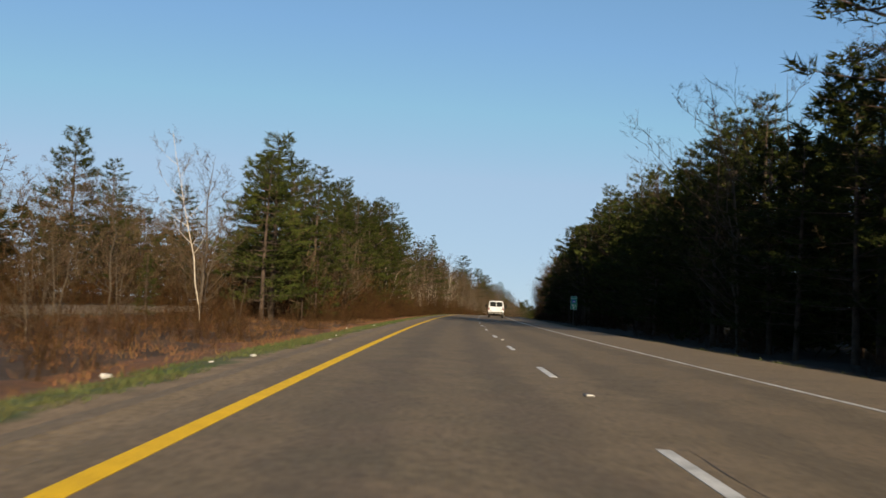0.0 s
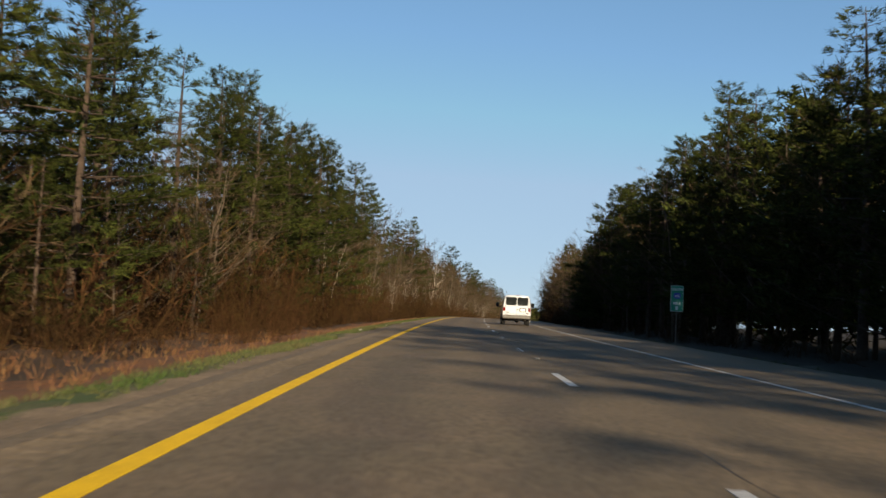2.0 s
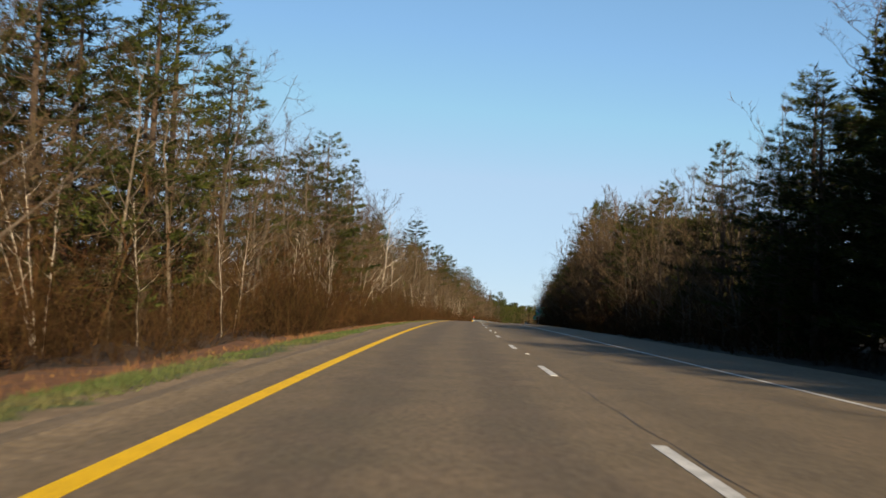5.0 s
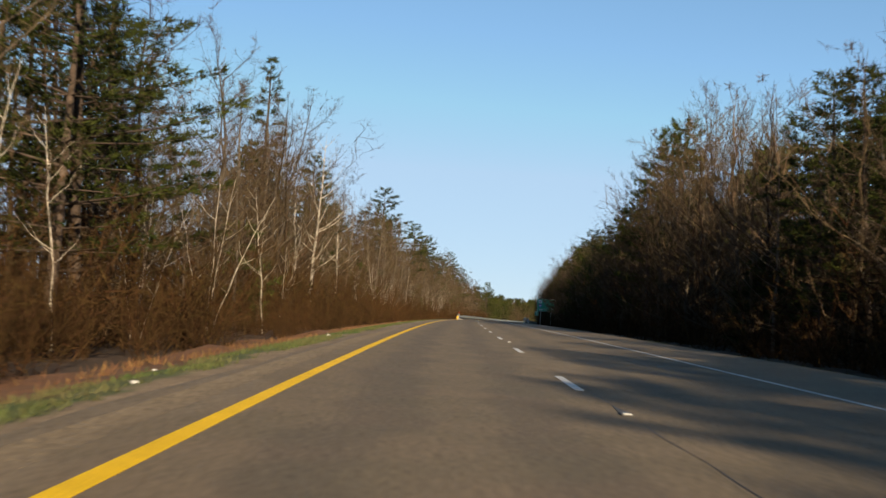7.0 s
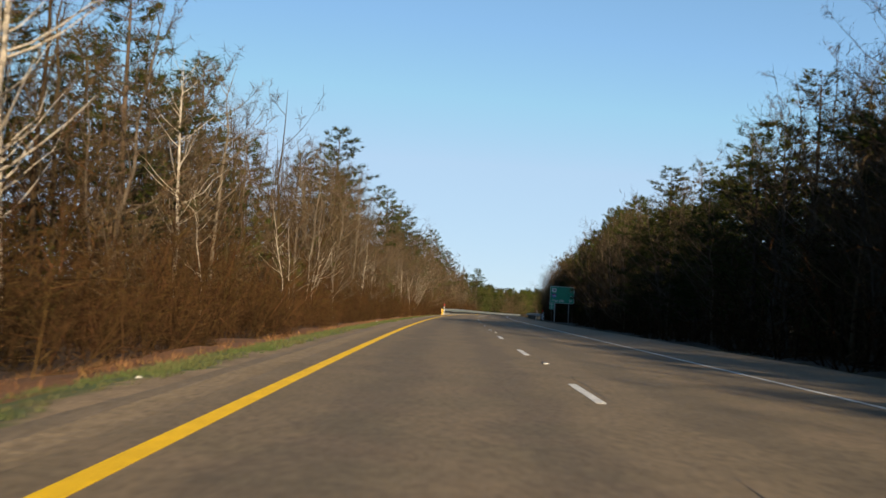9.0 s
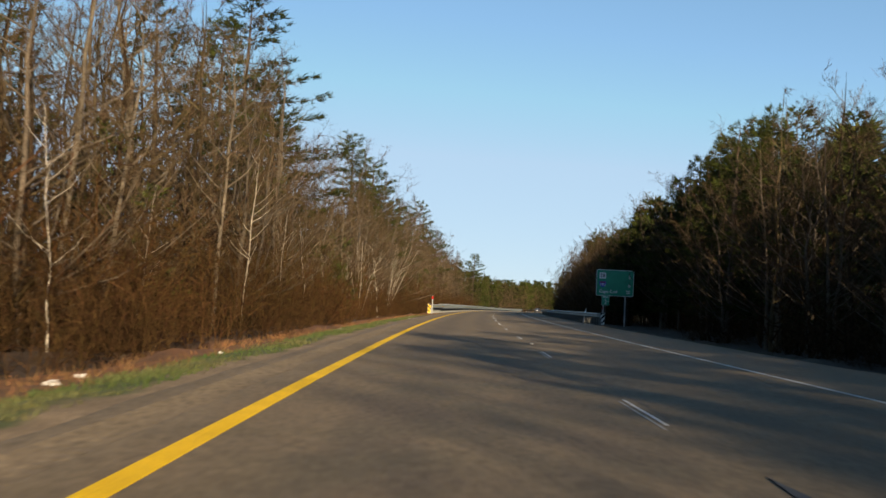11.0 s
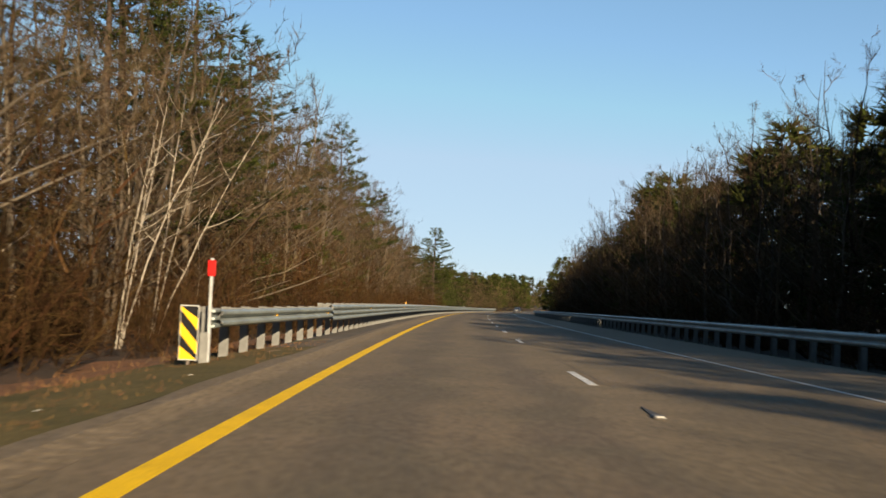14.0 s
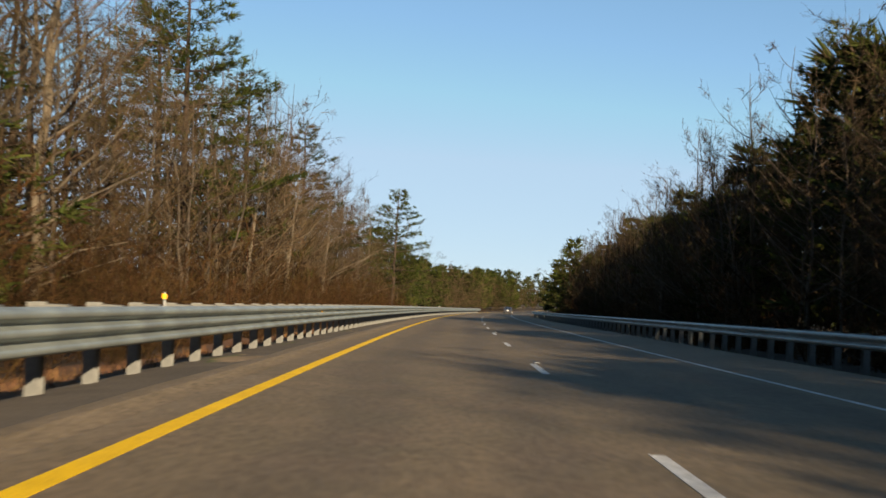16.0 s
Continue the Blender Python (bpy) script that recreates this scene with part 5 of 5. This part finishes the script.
def van(m):
    t = thing("van", "white full-size passenger van with dark windows, dusty", "van", m=m)

    def half(w, z0, belt, wt, zt):
        return [(w * 0.93, z0), (w * 0.985, z0 + 0.12), (w, z0 + 0.38), (w * 0.995, belt), (wt + (w - wt) * 0.28, belt + (zt - belt) * 0.66), (wt, zt - 0.12), (wt - 0.07, zt - 0.035), (wt - 0.22, zt), (0, zt + 0.03)]

    st = [(0.16, half(0.94, 0.50, 1.18, 0.80, 2.02)), (0.20, half(0.975, 0.47, 1.18, 0.845, 2.06)), (0.32, half(0.995, 0.45, 1.18, 0.86, 2.08)), (1.2, half(1.0, 0.45, 1.18, 0.865, 2.09)), (3.4, half(1.0, 0.45, 1.18, 0.865, 2.08)), (3.72, half(1.0, 0.45, 1.18, 0.855, 2.04)), (4.1, half(0.995, 0.45, 1.17, 0.87, 1.68)), (4.42, half(0.99, 0.45, 1.10, 0.90, 1.33)), (4.9, half(0.975, 0.45, 1.02, 0.88, 1.20)), (5.2, half(0.945, 0.46, 0.95, 0.84, 1.08)), (5.32, half(0.90, 0.50, 0.85, 0.78, 0.98))]
    body = bm_part("body", loft(st), VAN_WHITE, t, smooth=True)
    sharpen(body.data)
    # rear doors, their windows and seams
    face = 0.158
    for sx in (-1, 1):
        lean = pose(sx * 0.40, face - 0.004, 1.66, 2, 0, 0)
        w = bm_part("rear_window", rounded_plate(0.70, 0.56, 0.07, 0.012, -0.004), REAR_GLASS, t, "dark rear door window", lean)
        bm_part("window_seal", rounded_plate(0.745, 0.605, 0.09, 0.006, 0.0), TRIM, t, "", lean)
        bm_part("hinge", box_bm((0.02, 0.03, 0.10), (sx * 0.80, face - 0.01, 1.36), 0.006), TRIM, t)
        bm_part("hinge", box_bm((0.02, 0.03, 0.10), (sx * 0.80, face - 0.01, 0.84), 0.006), TRIM, t)
        lamp = bm_part("tail_light", box_bm((0.16, 0.10, 0.36), (sx * 0.875, 0.20, 1.07), 0.02, 2), TAIL, t, "red tail light")
        bm_part("reverse_lens", box_bm((0.12, 0.02, 0.06), (sx * 0.875, 0.152, 0.935), 0.006), CLEAR, lamp)
        bm_part("seam", box_bm((0.010, 0.012, 1.50), (sx * 0.795, face, 1.25)), TRIM, t)
        wheel(t, sx * 0.85, 1.22, 0.375, 0.24, ALU)
        wheel(t, sx * 0.85, 4.62, 0.375, 0.24, ALU)
        for y in (1.22, 4.62):
            bm = cyl_bm(0.47, 0.47, 0.10, 28, pose(sx * 0.957, y, 0.42, 0, 90, 0))
            bmesh.ops.bisect_plane(bm, geom=list(bm.verts) + list(bm.edges) + list(bm.faces), plane_co=(0, 0, 0.40), plane_no=(0, 0, -1), clear_outer=True)
            bmesh.ops.holes_fill(bm, edges=list(bm.edges))
            bm_part("wheel_arch", bm, TRIM, t)
        # glass down the sides
        tilt = math.degrees(math.atan2(0.10, 0.62))
        for nm, y0, y1 in (("side_window", 0.42, 1.45), ("side_window", 1.52, 2.62), ("door_window", 2.70, 3.62)):
            bm_part(nm, box_bm((0.012, y1 - y0, 0.60), (0, 0, 0), 0.004), GLASS, t, "dark tinted side window", pose(sx * 0.957, (y0 + y1) / 2, 1.57, 0, -sx * tilt, 0))
        bm_part("front_quarter_window", rounded_tri(sx), GLASS, t, "door glass ahead of the pillar")
        bm_part("belt_strip", box_bm((0.014, 4.2, 0.022), (sx * 1.002, 2.55, 1.20), 0.003), CLEAR, t, "pale pinstripe moulding")
        bm_part("lower_strip", box_bm((0.016, 2.75, 0.06), (sx * 1.004, 2.92, 0.80), 0.006), VAN_SILVER, t, "grey side moulding")
        bm_part("rocker", box_bm((0.02, 2.5, 0.17), (sx * 0.968, 2.92, 0.51), 0.006), VAN_SILVER, t)
        mir = bm_part("mirror", box_bm((0.24, 0.10, 0.34), (sx * 1.28, 4.02, 1.46), 0.04, 3), TRIM, t, "large black towing mirror")
        bm_part("mirror_glass", box_bm((0.17, 0.012, 0.25), (0, 0, 0), 0.003), GLASS, mir, "", pose(sx * 1.28, 3.955, 1.47, 0, 0, -sx * 9))
        bm_part("mirror_arm", box_bm((0.26, 0.07, 0.09), (sx * 1.08, 4.05, 1.32), 0.02), TRIM, mir)
        bm_part("door_handle", box_bm((0.03, 0.14, 0.04), (sx * 1.01, 2.9, 1.05), 0.01), TRIM, t)
        bm_part("roof_gutter", box_bm((0.025, 3.5, 0.02), (sx * 0.862, 2.0, 1.985), 0.005), TRIM, t)
    bm_part("seam", box_bm((0.014, 0.012, 1.50), (0.0, face, 1.25)), TRIM, t)
    bm_part("seam", box_bm((1.6, 0.012, 0.010), (0, face, 0.80)), TRIM, t)
    bm_part("brake_light", box_bm((0.24, 0.05, 0.022), (0, 0.18, 2.075), 0.008), TAIL, t, "high red brake light")
    bm_part("roof_lip", box_bm((1.62, 0.06, 0.03), (0, 0.175, 2.035), 0.012, 2), VAN_WHITE, t)
    plate = bm_part("plate_frame", rounded_plate(0.46, 0.27, 0.03, 0.014, 0.0), TRIM, t, "dark number plate frame", pose(0.42, face - 0.012, 1.08))
    bm_part("plate", rounded_plate(0.31, 0.16, 0.015, 0.006, -0.008), SIGN_WHITE, plate, "plain white plate")
    bm_part("plate_bar", box_bm((0.20, 0.004, 0.035), (0, -0.011, -0.01)), VAN_SILVER, plate)
    bm_part("door_handle", box_bm((0.10, 0.03, 0.05), (0.07, face - 0.012, 1.12), 0.012), TRIM, t)
    bm_part("badge", box_bm((0.20, 0.008, 0.045), (-0.62, face - 0.004, 0.90), 0.003), TRIM, t, "small dark badge bar")
    bm_part("badge", cyl_bm(0.055, 0.055, 0.01, 18, pose(0.70, face - 0.005, 0.865, 90, 0, 0) @ Matrix.Diagonal((1.2, 0.6, 1, 1))), TRIM, t, "small dark oval badge")
    bump = bm_part("rear_bumper", box_bm((1.94, 0.20, 0.24), (0, 0.11, 0.60), 0.04, 3), CHROME, t, "dull silver step bumper")
    bm_part("step_pad", box_bm((1.5, 0.14, 0.015), (0, 0.10, 0.724), 0.004), TRIM, bump)
    bm_part("front_bumper", box_bm((1.9, 0.18, 0.24), (0, 5.36, 0.58), 0.05, 3), CHROME, t)
    bm_part("windshield", box_bm((1.56, 0.012, 0.80), (0, 0, 0), 0.004), GLASS, t, "sloping windscreen", pose(0, 4.10, 1.72, 44, 0, 0))
    under = box_bm((1.5, 4.6, 0.12), (0, 2.8, 0.44), 0.02)
    cyl_bm(0.06, 0.06, 1.4, 12, pose(0, 1.22, 0.375, 0, 90, 0), bm=under)
    cyl_bm(0.16, 0.16, 0.3, 14, pose(0.05, 1.22, 0.36, 90, 0, 0), bm=under)
    bm_part("underbody", under, TRIM, t)
    bm_part("spare_wheel", cyl_bm(0.34, 0.34, 0.2, 22, pose(0.15, 0.75, 0.42), bevel=0.04), TYRE, t)
    bm_part("exhaust_pipe", cyl_bm(0.035, 0.035, 0.8, 12, pose(0.62, 0.6, 0.38, 90, 0, 0)), RUST, t)
    return t


def rounded_tri(sx):
    """The raked front door glass."""
    bm = bmesh.new()
    pts = [(0.995, 3.70, 1.27), (0.985, 4.28, 1.27), (0.915, 3.98, 1.66), (0.872, 3.78, 1.88), (0.872, 3.70, 1.88)]
    a = [bm.verts.new((sx * (x + 0.008), y, z)) for x, y, z in pts]
    b = [bm.verts.new((sx * (x - 0.03), y, z)) for x, y, z in pts]
    bm.faces.new(a)
    bm.faces.new(b[::-1])
    for k in range(len(a)):
        bm.faces.new((a[k], b[k], b[(k + 1) % len(a)], a[(k + 1) % len(a)]))
    return bm


def sharpen(me):
    """Keeps folds over 35 degrees crisp on a smooth mesh."""
    bm = bmesh.new()
    bm.from_mesh(me)
    for e in bm.edges:
        if len(e.link_faces) == 2 and e.calc_face_angle(0) > radians(35):
            e.smooth = False
    bm.to_mesh(me)
    bm.free()


van(placed(141.3, 3.80, 0.0, 0.0))

CAR_DARK = material("dark_car_paint", (0.02, 0.02, 0.024), 0.3, vary=0.2, coat=0.6)


def car(m):
    t = thing("car", "dark saloon car far ahead on the road", "car", m=m)

    def half(w, z0, belt, wt, zt):
        return [(w * 0.92, z0), (w, z0 + 0.2), (w, belt), (wt + (w - wt) * 0.4, belt + (zt - belt) * 0.6), (wt, zt - 0.05), (wt * 0.6, zt), (0, zt + 0.02)]

    st = [(0.0, half(0.78, 0.35, 0.75, 0.68, 0.9)), (0.12, half(0.86, 0.28, 0.82, 0.76, 0.98)), (0.7, half(0.9, 0.25, 0.85, 0.72, 1.05)), (1.3, half(0.9, 0.25, 0.88, 0.62, 1.40)), (2.4, half(0.9, 0.25, 0.88, 0.62, 1.44)), (3.2, half(0.9, 0.25, 0.88, 0.70, 1.05)), (4.3, half(0.86, 0.28, 0.75, 0.74, 0.88)), (4.6, half(0.75, 0.35, 0.6, 0.6, 0.72))]
    sharpen(bm_part("body", loft(st), CAR_DARK, t, smooth=True).data)
    bm_part("rear_window", box_bm((1.2, 0.012, 0.52), (0, 0, 0), 0.01), GLASS, t, "", pose(0, 0.985, 1.23, -58, 0, 0))
    bm_part("bumper", box_bm((1.7, 0.14, 0.2), (0, 0.05, 0.45), 0.05, 2), CAR_DARK, t)
    bm_part("plate", box_bm((0.31, 0.01, 0.15), (0, 0.0, 0.72), 0.004), SIGN_WHITE, t)
    for sx in (-1, 1):
        bm_part("tail_light", box_bm((0.3, 0.06, 0.14), (sx * 0.6, 0.06, 0.8), 0.03, 2), TAIL, t, "red tail light")
        bm_part("side_window", box_bm((0.012, 1.9, 0.34), (0, 0, 0), 0.02), GLASS, t, "", pose(sx * 0.80, 1.95, 1.15, 0, -sx * 25, 0))
        for y in (0.85, 3.6):
            wheel(t, sx * 0.78, y, 0.31, 0.2, ALU)
    return t


car(placed(745, 3.6, 0.0))
